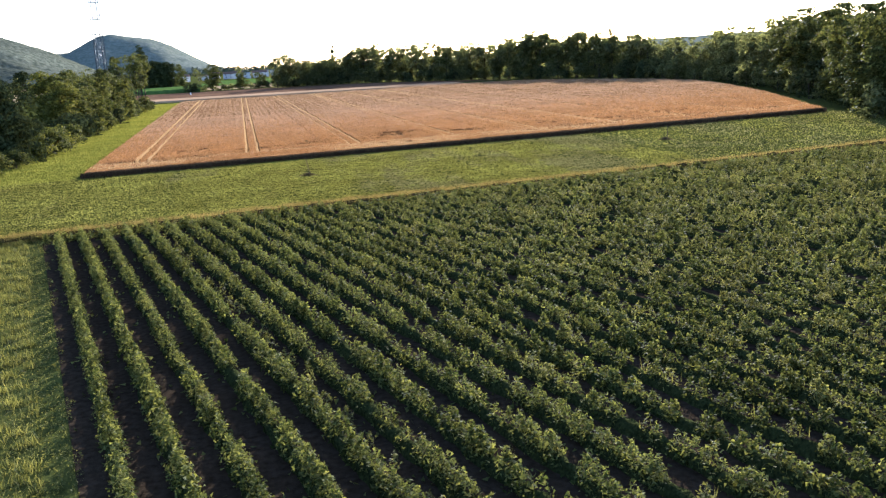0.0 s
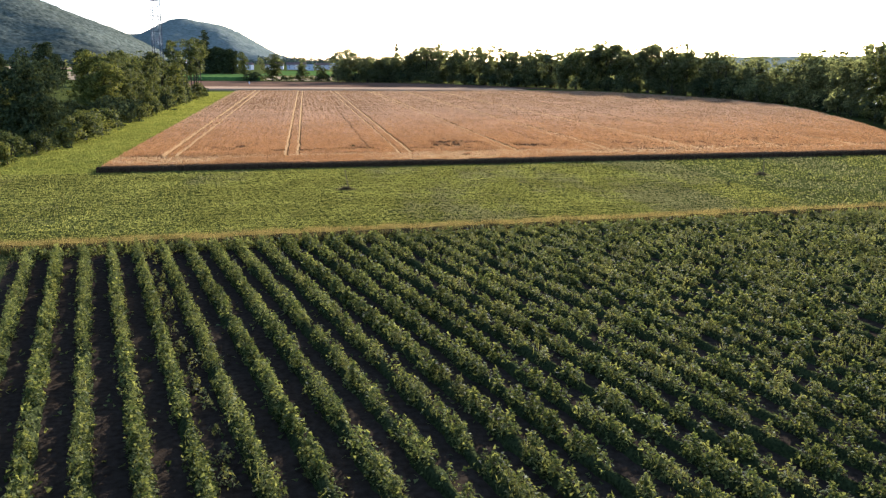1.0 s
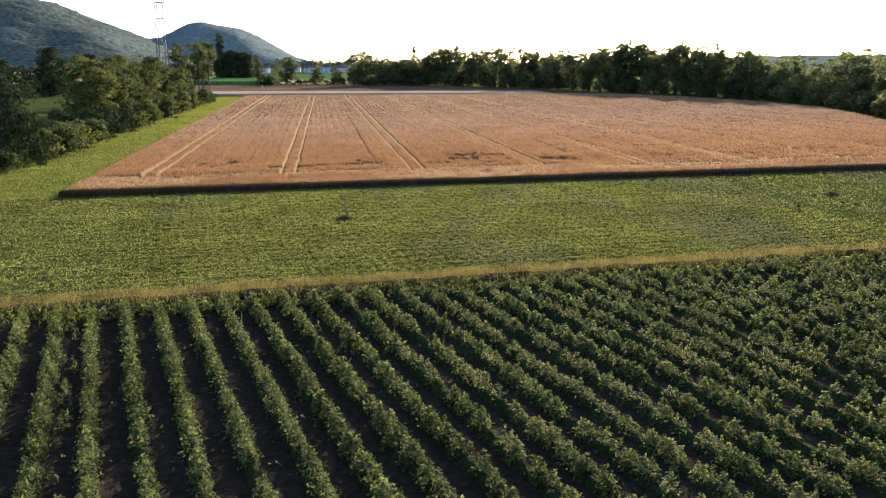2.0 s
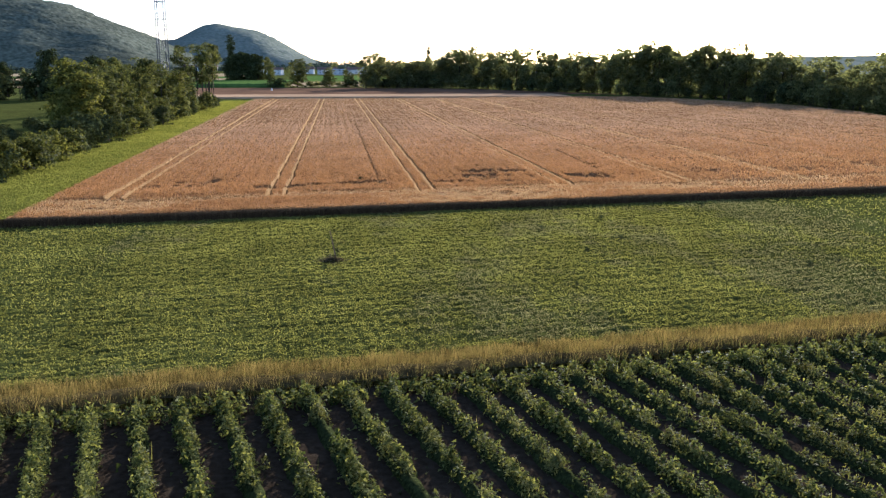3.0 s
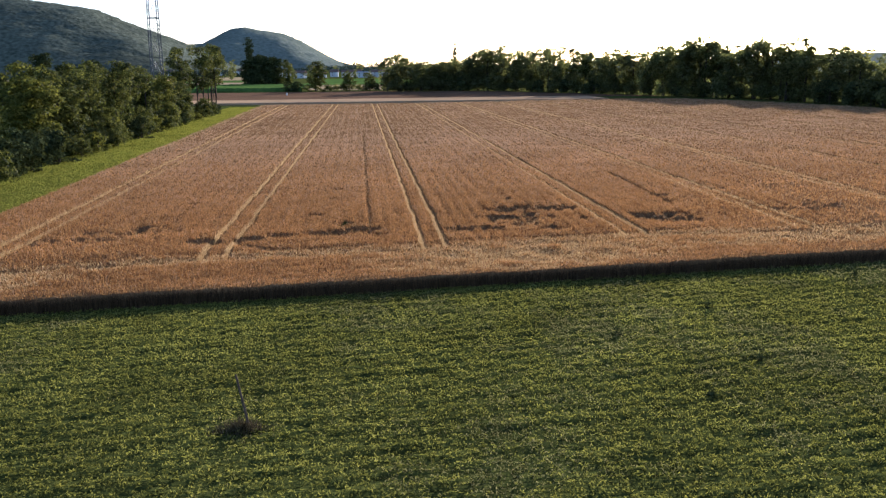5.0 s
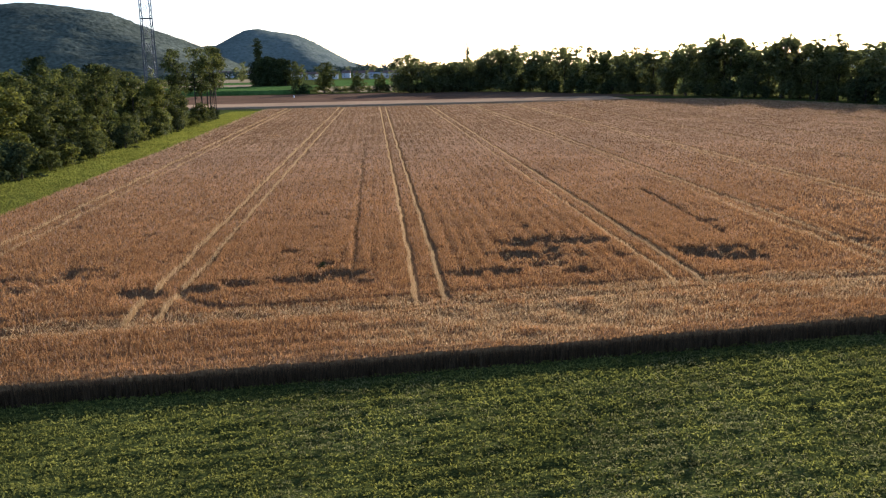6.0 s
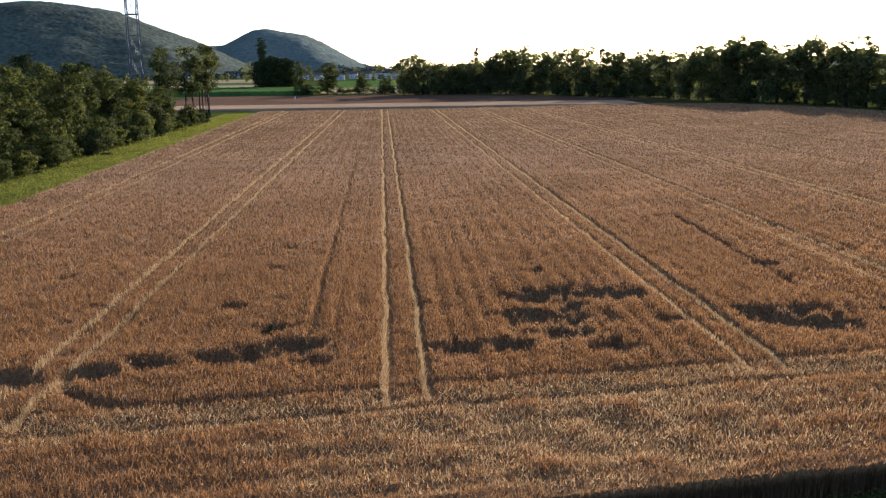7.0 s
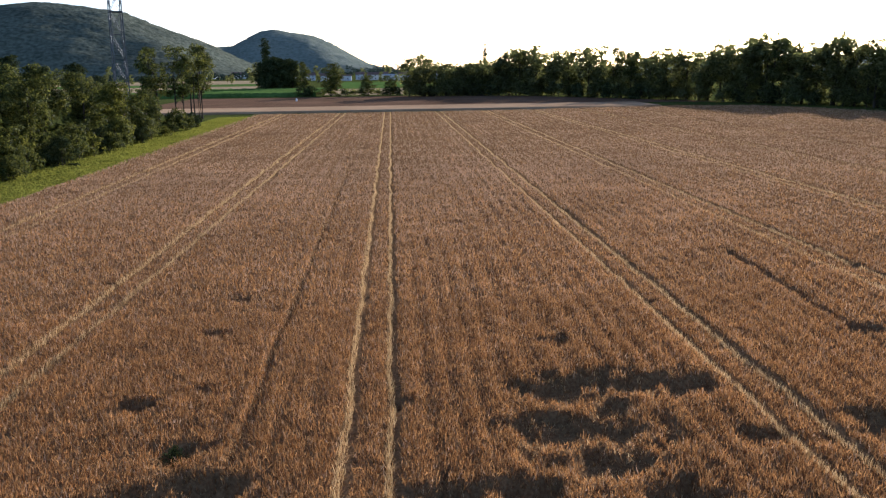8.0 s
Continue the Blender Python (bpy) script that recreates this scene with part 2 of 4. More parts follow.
flat_field("crop_soil", [(-17.6, 86.4), (-2.2, 10), (27, 10), (104, 55), (120, 101)], 0.02, M_SOIL, "dark bare soil between the crop rows", "soil")

M_TAN = material("ripe far field", (0.26, 0.19, 0.10), (0.36, 0.27, 0.16), 0.05, large=0.2, large_scale=0.01)
for name, cs, mat, label in (
        ("far_field", [(-260, 800), (-260, 900), (-75, 900), (-75, 800)], M_TAN, "pale ripe field far beyond the green one"),
        ("far_field", [(-300, 905), (-300, 1010), (-60, 1010), (-60, 905)], M_GREENFIELD, "green field far off"),
        ("far_field", [(-400, 1015), (-400, 1250), (-70, 1250), (-70, 1015)], M_TAN, "pale ripe field far off"),
        ("far_field", [(-10, 620), (-10, 760), (45, 760), (45, 620)], M_TAN, "pale stubble field behind the bushes"),
        ("far_field", [(-15, 765), (-15, 1050), (90, 1050), (90, 765)], M_GREENFIELD, "green field before the village"),
        ("far_field", [(-300, 600), (-300, 800), (-125, 800), (-125, 600)], M_TAN, "pale ripe field behind the hedgerow"),
        ("far_field", [(-150, 180), (-180, 424), (-40, 424), (-40, 180)], M_SWARD, "sunlit green meadow behind the hedgerow")):
    flat_field(name, cs, 0.05, mat, label, "field")

# ---- far hills ----
def hill(name, xs, hs, y0, depth, label, step=8, mat=M_FOREST):
    gx = np.arange(xs[0], xs[-1] + step, step)
    gy = np.linspace(-1, 1, int(depth * 2 / step))
    X, T = np.meshgrid(gx, gy)
    Y = y0 + T * depth
    ridge = np.interp(X + 40 * T * wave(Y, X, 600, 5), xs, hs)
    Z = ridge * np.clip(1 - np.abs(T) ** 1.7, 0, 1) * (1 + 0.14 * np.abs(T) * wave(X, Y, 260, 3)) - 2
    Z = Z + rng.uniform(-1, 0.6, Z.shape) * 1.7 * (Z > 4)
    X = X + rng.uniform(-4, 4, X.shape)
    n, m = X.shape
    i = np.arange(n * m).reshape(n, m)
    F = np.stack([i[:-1, :-1], i[:-1, 1:], i[1:, 1:], i[1:, :-1]], -1).reshape(-1, 4)
    ob = tagged(mesh_from(name, np.stack([X, Y, Z], -1).reshape(-1, 3), F, mat), label, "hill", kind="structure")
    return ob


hill("backdrop_hill", (-700, -560, -485, -433, -397, -344, -305, -264, -190, -137, -66, -15, 40, 120), (50, 82, 83, 87, 105, 131, 136, 127, 116, 95, 52, 27, 12, 3), 2950, 420, "rounded wooded hill, blue-green, its colour paled for haze", 8, M_FAR_FOREST)
hill("backdrop_hill", (-1500, -1000, -805, -732, -684, -624, -540, -458, -409, -359, -300, -230), (140, 150, 158, 166, 164, 155, 142, 107, 88, 66, 34, 4), 2150, 480, "long wooded ridge, blue-green, its colour lifted for haze", 10)
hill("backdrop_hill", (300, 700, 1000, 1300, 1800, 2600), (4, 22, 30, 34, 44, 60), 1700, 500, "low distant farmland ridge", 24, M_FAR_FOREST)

# ---- crop rows ----
LEAN_ROW, ROW_GAP = -0.2145, 1.955


def row_x(i, y):
    """Where crop row i runs: the rows fan out slightly towards the near end."""
    return -7.0 + ROW_GAP * i + (LEAN_ROW - 0.003 * min(i, 8)) * (y - 80)


def plants_to_leaves(px, py, ph, pr, per, size):
    """Leaves on the domes of single plants."""
    n = len(px) * per
    k = np.repeat(np.arange(len(px)), per)
    a, u = rng.uniform(0, 6.283, n), rng.uniform(0.0, 1.0, n)
    ring = np.sqrt(1 - u ** 2) * rng.uniform(0.55, 1.08, n)
    shoot = rng.random(n) < 0.2
    ring = np.where(shoot, ring * 0.25, ring)
    P = np.stack([px[k] + np.cos(a) * ring * pr[k], py[k] + np.sin(a) * ring * pr[k], ph[k] * np.where(shoot, rng.uniform(0.85, 1.25, n), (0.12 + 0.88 * u) * rng.uniform(0.85, 1.1, n))], 1)
    out = np.stack([np.cos(a) * ring, np.sin(a) * ring, u], 1)
    return leaves(P, size * rng.uniform(0.45, 1.6, n), up=0.5, slim=0.6, face=out * 0.5, corners=3)


def row_end(i):
    """The far end of crop row i, short of the dry grass."""
    y = 86.0
    for _ in range(5):
        y = 86.6 + 0.115 * row_x(i, y)
    return y


for i in range(-4, 52):
    x80 = row_x(i, 80)
    yf, y_near = row_end(i), max(14.0, 0.55 * x80 + 4)
    length = yf - y_near
    if length < 8:
        continue
    row = tagged(new("crop_row"), "leafy green crop row with dark soil beside it" if i < 8 else "leafy green crop row overgrown with weeds", "crop row", "crop rows")
    row.location = (x80, 80, 0)
    low, leaf = float(np.interp(i, (1, 12), (1.0, 0.7))), float(rng.uniform(0.115, 0.165))
    # opaque inner hump; its dark colour stands for shade among the leaves
    ys = np.arange(y_near, yf, 0.5)
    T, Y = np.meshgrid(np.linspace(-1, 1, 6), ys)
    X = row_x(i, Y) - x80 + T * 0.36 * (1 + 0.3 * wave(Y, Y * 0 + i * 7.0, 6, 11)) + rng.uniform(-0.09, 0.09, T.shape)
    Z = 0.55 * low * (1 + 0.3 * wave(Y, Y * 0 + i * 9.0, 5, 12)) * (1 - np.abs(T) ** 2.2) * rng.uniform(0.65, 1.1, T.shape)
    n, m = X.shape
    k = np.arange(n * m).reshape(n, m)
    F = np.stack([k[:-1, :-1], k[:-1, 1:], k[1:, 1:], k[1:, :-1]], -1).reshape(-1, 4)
    mesh_from("undergrowth", np.stack([X, Y - 80, Z], -1).reshape(-1, 3), F, M_MASS, row, "stems and undergrowth, coloured dark for shade")
    # plants along the row, with weeds between the rows towards the overgrown side
    near = float(np.clip(1.25 - x80 / 90, 0.66, 1))
    cnt = int(length / 0.34)
    py = rng.uniform(y_near, yf, cnt)
    pr = rng.uniform(0.36, 0.52, cnt) * (1 + 0.14 * wave(py, py * 0 + i * 7.0, 7, 11))
    ph = low * rng.uniform(0.86, 1.14, cnt) * (1 + 0.15 * wave(py, py * 0 + i * 9.0, 5, 12) + 0.1 * wave(py, py * 0 + i * 3.0, 1.3, 14))
    px = row_x(i, py) - x80 + rng.normal(0, 0.08, cnt)
    weed = (wave(px + x80, py, 6, 17) + rng.normal(0, 0.35, cnt) > (0.85 - 0.045 * min(i, 16)))
    leafy = plants_to_leaves(px[~weed], py[~weed] - 80, ph[~weed], pr[~weed], int(84 * near), leaf / near ** 0.5)
    # low broad leaves creeping over the soil between the rows
    cn = int(length * 5)
    cy, co = rng.uniform(y_near, yf, cn), rng.uniform(-1.3, 0.6, cn)
    ok = wave(cy, co + i * 5.0, 4, 18) > 0.1
    cy, co = cy[ok], co[ok]
    creep = leaves(np.stack([row_x(i, cy) - x80 + co, cy - 80, rng.uniform(0.03, 0.15, len(cy))], 1), rng.uniform(0.14, 0.3, len(cy)) / near ** 0.5, up=1.3, slim=0.8, corners=3)
    V1, F1 = joined([leafy, creep])
    weeds = [plants_to_leaves(px[weed], py[weed] - 80, ph[weed] * 1.02, pr[weed] * 0.95, int(84 * near), 0.115 / near ** 0.5)]
    if weed.sum() > 4:
        k = np.repeat(np.flatnonzero(weed), 3)
        foot = np.stack([px[k] + rng.normal(0, 0.16, len(k)), py[k] - 80 + rng.normal(0, 0.16, len(k)), ph[k] * 0.55], 1)
        weeds.append(blades(foot, ph[k] * rng.uniform(0.4, 0.8, len(k)), rng.uniform(0.02, 0.045, len(k)) / near ** 0.5, rng.uniform(0, 0.15, len(k))))
    weedy = float(np.clip((i - 1) / 40, 0, 0.12))
    wn_ = int(length * 0.7 * weedy) + (int(length * 0.9) if i == 0 else 0)
    if wn_ > 3:
        wy = rng.uniform(y_near, yf, wn_)
        wx = row_x(i, wy) - x80 + (0.95 if i == 0 else 0) + rng.uniform(-1.0, 1.0, wn_) * (0.3 if i == 0 else 1)
        ok = wave(wx + x80, wy, 9, 13) > (-0.9 if i == 0 else 0.15 - 0.5 * weedy)
        wx, wy = wx[ok], wy[ok]
        wr = rng.uniform(0.16, 0.4, len(wx))
        V2, F2 = plants_to_leaves(wx, wy - 80, low * rng.uniform(0.35, 0.8, len(wx)), wr, int(56 * near), 0.12 / near ** 0.5)
        weeds.append((V2, F2))
    mesh_from("foliage", V1, F1, M_LEAF, row)
    V2, F2 = joined(weeds)
    if len(F2):
        tagged(mesh_from("weed_growth", V2, F2, M_WEED, row, "tall yellowish weeds among the crop"), kind="stuff")

# plants across the row ends
n = 420
hx = rng.uniform(-17, 75, n)
hy = 86.3 + 0.115 * hx + rng.normal(0, 0.35, n)
V, F = plants_to_leaves(hx, hy, rng.uniform(0.35, 0.85, n), rng.uniform(0.3, 0.5, n), 40, 0.18)
tagged(mesh_from("headland_plants", V, F, M_LEAF), "leafy plants across the ends of the crop rows", "crop plants", kind="stuff")

# ---- meadow strip ----
def scatter(x0, x1, y0, y1, density, keep):
    n = int((x1 - x0) * (y1 - y0) * density)
    x, y = rng.uniform(x0, x1, n), rng.uniform(y0, y1, n)
    ok = keep(x, y)
    return x[ok], y[ok]


def swath(x, v):
    """Low hummocks drawn out along the mowing direction."""
    return 0.45 * wave(x * 0.06, v, 1.3, 21) + 0.45 * wave(x * 0.3, v, 0.62, 22) + 0.6 * wave(x * 0.75, v * 1.3, 0.57, 23) + 0.4 * wave(x * 0.33, v, 0.37, 24)


def clump(x, y):
    """Small uneven clumps of clover."""
    return 0.4 * wave(x * 0.8, y, 0.53, 27) + 0.35 * wave(x, y, 0.83, 28) + 0.35 * wave(x, y * 1.1, 0.31, 29)


def meadow_keep(x, y):
    v = y - 0.1 * x
    return (y > strip_top(x) - 0.4) & (y < wheat_front(x) + 0.1) & (rng.random(len(x)) < 0.55 + 0.4 * swath(x, v) + 0.5 * clump(x, y))


def meadow_height(x, y):
    return np.clip(0.1 + 0.11 * swath(x, y - 0.1 * x), 0.02, 0.6) * np.clip(0.45 + (wheat_front(x) - y) / 9, 0.45, 1)


def meadow_sheet(xs, vs):
    X, Vv = np.meshgrid(xs, vs)
    Y = strip_top(X) - 0.5 + Vv * (wheat_front(X) + 0.3 - strip_top(X))
    Z = meadow_height(X, Y) + rng.uniform(-0.03, 0.03, X.shape)
    n, m = X.shape
    k = np.arange(n * m).reshape(n, m)
    F = np.stack([k[:-1, :-1], k[:-1, 1:], k[1:, 1:], k[1:, :-1]], -1).reshape(-1, 4)
    tagged(mesh_from("meadow_sward", np.stack([X, Y, Z], -1).reshape(-1, 3), F, M_SWARD, smooth=True), "close green sward in low drawn-out hummocks", "grass", kind="stuff")


meadow_sheet(np.arange(-40, 60.1, 0.6), np.linspace(0, 1, 200))
meadow_sheet(np.arange(60, 150, 1.5), np.linspace(0, 1, 90))
x, y = scatter(-6, 46, 88, 142, 215, meadow_keep)
x1, y1 = scatter(-40, 60, 86, 143, 85, lambda x, y: meadow_keep(x, y) & ((x < -6) | (x > 46)))
x2, y2 = scatter(60, 150, 94, 152, 14, meadow_keep)
x, y = np.concatenate([x, x1, x2]), np.concatenate([y, y1, y2])
size = np.where(x > 60, 1.9, np.where((x < -6) | (x > 46), 1.25, 1.0)) * rng.uniform(0.065, 0.145, len(x))
h = meadow_height(x, y) + size * 0.3 + rng.uniform(-0.02, 0.06, len(x)) + 0.09 * clump(x, y)
V, F = leaves(np.stack([x, y, h], 1), size, up=0.0, slim=0.5, corners=3)
V = V.reshape(-1, 3, 3)
brown = wave(x, y, 26, 81) + 0.6 * wave(x, y, 5, 82) + rng.normal(0, 0.35, len(x)) + np.clip((x - 20) / 50, -0.6, 0.5) > 0.55
tagged(mesh_from("meadow_grass", V[~brown].reshape(-1, 3), np.arange(3 * (~brown).sum()).reshape(-1, 3), M_GRASS), "mown green clover and grass in faint swaths", "grass", kind="stuff")
tagged(mesh_from("meadow_grass", V[brown].reshape(-1, 3), np.arange(3 * brown.sum()).reshape(-1, 3), M_SERE), "brownish withered grass in the meadow", "grass", kind="stuff")

# verge between the hedge and the wheat, and beside the crop rows
def verge_keep(x, y):
    return (x < wheat_left(y) + 0.3) & (x > -37 + 0.03 * (y - 140)) & (y > wheat_front(x) - 1.5)


x, y = scatter(-38, -14, 134, 412, 20, verge_keep)
V, F = leaves(np.stack([x, y, rng.uniform(0.03, 0.12, len(x))], 1), rng.uniform(0.13, 0.28, len(x)) * np.clip(y / 200, 1, 1.8), up=0.25, slim=0.5, corners=3)
tagged(mesh_from("verge_grass", V, F, M_VERGE), "bright green short verge grass beside the wheat", "grass", kind="stuff")
x, y = scatter(-45, 5, 20, 96, 60, lambda x, y: (x < row_x(-4, y) - 1.4 + 0.4 * wave(y, y * 0, 5, 83)) & (x > -16 - 0.35 * (y - 30)) & (y < strip_low(x) + 1))
V, F = leaves(np.stack([x, y, rng.uniform(0.02, 0.1, len(x))], 1), rng.uniform(0.07, 0.16, len(x)), up=0.5, slim=0.4, corners=3)
tx, ty = scatter(-45, 5, 20, 96, 110, lambda x, y: (x < row_x(-4, y) - 2.7) & (x > -14 - 0.35 * (y - 30)) & (y < strip_low(x) + 1) & (wave(x, y, 2.2, 84) + 0.5 * wave(x, y, 7, 85) > rng.uniform(-0.3, 0.7, len(x))))
th = rng.uniform(0.15, 0.5, len(tx)) * (1 + 0.4 * wave(tx, ty, 2.2, 84))
tuft = blades(np.stack([tx, ty, np.zeros(len(tx))], 1), th, rng.uniform(0.03, 0.06, len(tx)), th * rng.uniform(0.1, 0.7, len(tx)))
V, F = joined([(V, F), tuft])
tagged(mesh_from("margin_grass", V, F, M_WEED), "olive-green rough grass and weeds beside the crop rows", "grass", kind="stuff")

# tall dry grass strip
n = 100000
x = np.concatenate([rng.uniform(-24, 48, 82000), rng.uniform(48, 110, 18000)])
f = rng.random(n)
f = np.where(rng.random(n) < 0.12, rng.uniform(-0.2, 1.35, n), f)
y = strip_low(x) + f * (strip_top(x) - strip_low(x)) + 0.3 * wave(x, x * 0, 9, 31) + 0.15 * wave(x, x * 0, 1.7, 35)
h = (0.88 - 0.5 * np.clip(f, 0, 1)) * np.where((f < 0) | (f > 1), 0.6, 1) * rng.uniform(0.6, 1.25, n) * (1 + 0.25 * wave(x, y, 4, 33) + 0.3 * wave(x, y, 1.2, 36))
V, F = blades(np.stack([x, y, np.zeros(n)], 1), h, rng.uniform(0.016, 0.04, n) * np.where(x > 48, 1.7, 1), h * rng.uniform(0.05, 0.6, n))
green = (rng.random(n) < np.clip(0.45 - 0.5 * f, 0.1, 0.5)).repeat(1)
gV = V.reshape(-1, 3, 3)[green] * np.array([1, 1, 0.75])
V = V.reshape(-1, 3, 3)[~green].reshape(-1, 3)
F = np.arange(len(V)).reshape(-1, 3)
tagged(mesh_from("strip_grass", gV.reshape(-1, 3), np.arange(3 * len(gV)).reshape(-1, 3), M_GRASS), "green blades among the tall dry grass", "grass", kind="stuff")
tagged(mesh_from("dry_grass", V, F, M_DRY), "tall yellow dry grass strip at the crop's end", "dry grass", kind="stuff")

# dark mound added inside the strip to block light at the stalks' feet
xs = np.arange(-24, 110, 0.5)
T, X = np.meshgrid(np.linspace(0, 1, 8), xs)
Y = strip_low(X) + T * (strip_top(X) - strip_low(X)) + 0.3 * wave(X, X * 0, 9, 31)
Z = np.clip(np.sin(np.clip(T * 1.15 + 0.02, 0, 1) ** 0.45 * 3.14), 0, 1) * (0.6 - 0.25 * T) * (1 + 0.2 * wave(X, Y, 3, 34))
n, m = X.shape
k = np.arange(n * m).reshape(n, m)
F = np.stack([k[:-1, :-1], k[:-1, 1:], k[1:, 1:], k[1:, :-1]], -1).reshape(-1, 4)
tagged(mesh_from("strip_light_block", np.stack([X, Y, Z], -1).reshape(-1, 3), F, M_LIGHT_BLOCK, smooth=True), "dark mound added inside the tall dry grass to block light", "dry grass", kind="stuff")

# ---- wheat ----
PITS = [(6.9, 155, .9), (9.4, 155.9, .9), (12.6, 156.6, 1.0), (14.4, 157, 1.1), (16.4, 157.9, 1.2), (17.4, 155.4, .7), (14.8, 161.4, .7), (25.1, 156.8, 1.0), (27.8, 157, 1.0), (30.8, 166.5, 1.2),
        (32.6, 167.2, 1.1), (34.4, 166.9, 1.1), (36.8, 166.6, 1.2), (30.3, 162, 1.2), (32.2, 162.3, .9), (31.3, 159, 1.0), (33.3, 156.2, .8), (32.3, 173.6, .6), (44.4, 159.7, 1.4),
        (46.6, 158.9, 1.3), (43.6, 161.6, 1.0), (38, 160.7, .7), (11.9, 166.2, .5), (13.5, 176.4, .4), (13.9, 183.7, .35), (49.4, 173.5, .8), (-1.3, 175.4, .5), (3, 154.6, 1.2)]


BEATEN = [(31.5, 161, 4.5, 5), (46, 160.5, 6, 2.5), (62, 163, 8, 3), (78, 164, 7, 2.5), (66, 178, 9, 2), (92, 170, 9, 2.5), (7, 370, 4, 30), (-4, 160, 4.5, 3), (-9, 156, 5, 2)]
pit_rng = np.random.default_rng(19)
SMALL_PITS = [(float(pit_rng.uniform(-15, 75)), float(160 + 120 * pit_rng.random() ** 1.5), float(pit_rng.uniform(0.25, 0.6))) for _ in range(55)]


def tram_x(k, y):
    """The middle of tramline k; the lines draw slightly together towards the far side."""
    a = (-12.9, 4.8, 22.3, 40.1, 56.4, 73.0)[k] if k < 6 else 73.0 + 16.8 * (k - 5)
    b = (-8.2, 10.2, 24.85, 41.4, 56.8, 72.5)[k] if k < 6 else 72.5 + 16.2 * (k - 5)
    return a + (b - a) * (y - 160) / 230


def drill(x, y):
    """Drill rows: along the tramlines in the field, along the edge on the headland."""
    v = y - wheat_front(x)
    c = np.where(v > 12.5, x - 0.012 * (y - 160), v)
    return np.sin(c * 4.3 + 1.6 * np.sin(c * 0.71)) * np.clip(0.65 + 0.6 * wave(x, y, 35, 40), 0.1, 1.2)


def wheat_height(x, y):
    v = y - wheat_front(x)
    d = np.minimum(v, x - wheat_left(y))
    h = 1.02 + 0.05 * wave(x, y, 3.5, 41) + 0.05 * wave(x, y, 14, 42) + 0.045 * wave(x, y, 0.9, 49) + 0.045 * drill(x, y)
    deep = np.zeros_like(x)
    rag = wave(x, y, 1.6, 43)
    for px, py, r in PITS:
        q = np.hypot((x - px) / 1.2, y - py) / 1.1 + 0.6 * rag * min(r, 1)
        deep = np.maximum(deep, np.clip((1.18 * r + 0.15 - q) / (0.65 * min(r, 1)), 0, 1))
    for px, py, r in SMALL_PITS:
        deep = np.maximum(deep, 0.8 * np.clip((r - np.hypot((x - px) / 1.5, y - py) - 0.2 * rag) / 0.2, 0, 1))
    # wind-beaten patches full of ragged hollows
    field = 0.6 * wave(x, y, 2.4, 51) + 0.4 * wave(x, y, 5.0, 52)
    for cx, cy, rx, ry in BEATEN:
        q = ((x - cx) / rx) ** 2 + ((y - cy) / ry) ** 2
        deep = np.maximum(deep, np.where(q < 1, 0.72 * np.clip((field + 0.35 * (1 - q) - 0.12) / 0.5, 0, 1), 0))
    main = v > 10.5
    for k in range(0, 11):
        c = np.abs(x - tram_x(k, y) + 0.12 * wave(y, y * 0, 12, 44))
        u = np.abs(c - 0.93)
        deep = np.maximum(deep, np.where(main, 0.24 * np.clip((0.25 - u) / 0.14, 0, 1), 0))
        deep = np.maximum(deep, np.where(main & (c < 0.75), 0.16 + 0.08 * rag, 0))
    # a wheel track that turns from the field into the headland
    u = np.abs(np.hypot(x - 10.2, y - 155.2) - 4.6)
    deep = np.maximum(deep, np.where((x < 10.4) & (y < 155.3), 0.6 * np.clip((0.5 - u) / 0.3, 0, 1), 0))
    for o in (9.7, 12.2):
        u = np.abs(v - o + 0.25 * wave(x, x * 0, 15, 45))
        deep = np.maximum(deep, 0.24 * np.clip((0.42 - u) / 0.25, 0, 1))
    # a thin wheel mark between two tramlines
    u = np.abs(x - 16.95 - (y - 160) * 0.012 + 0.12 * wave(y, y * 0, 9, 47))
    deep = np.maximum(deep, np.where((y > 158) & (y < 262), 0.36 * np.clip((0.28 - u) / 0.15, 0, 1), 0))
    u = np.abs(x - 49.4 - (y - 180) * 0.05 + 0.2 * wave(y, y * 0, 7, 50))
    deep = np.maximum(deep, np.where((y > 167) & (y < 194), 0.6 * np.clip((0.4 - u) / 0.15, 0, 1), 0))
    # beaten down between the headland tracks
    lodge = 0.75 * np.clip(1.2 - np.abs(v - 10.3 - 1.2 * wave(x, x * 0, 25, 46)) / 1.9, 0, 1)
    for cx, rx, cv, rv in ((29, 11, 6.0, 5.0), (-13, 7, 6.5, 4.0), (60, 16, 7.5, 3.5)):
        lodge = np.maximum(lodge, np.exp(-((x - cx) / rx) ** 2) * np.clip(1.3 - np.abs(v - cv) / rv, 0, 1))
    lodge = lodge * np.clip(0.75 + 0.6 * wave(x, y, 4, 48), 0, 1)
    h = h * (1 - 0.3 * lodge)
    h = h * (1 - 0.85 * deep)
    return h * np.clip((d - 0.35) / 0.12, 0, 1), deep, lodge


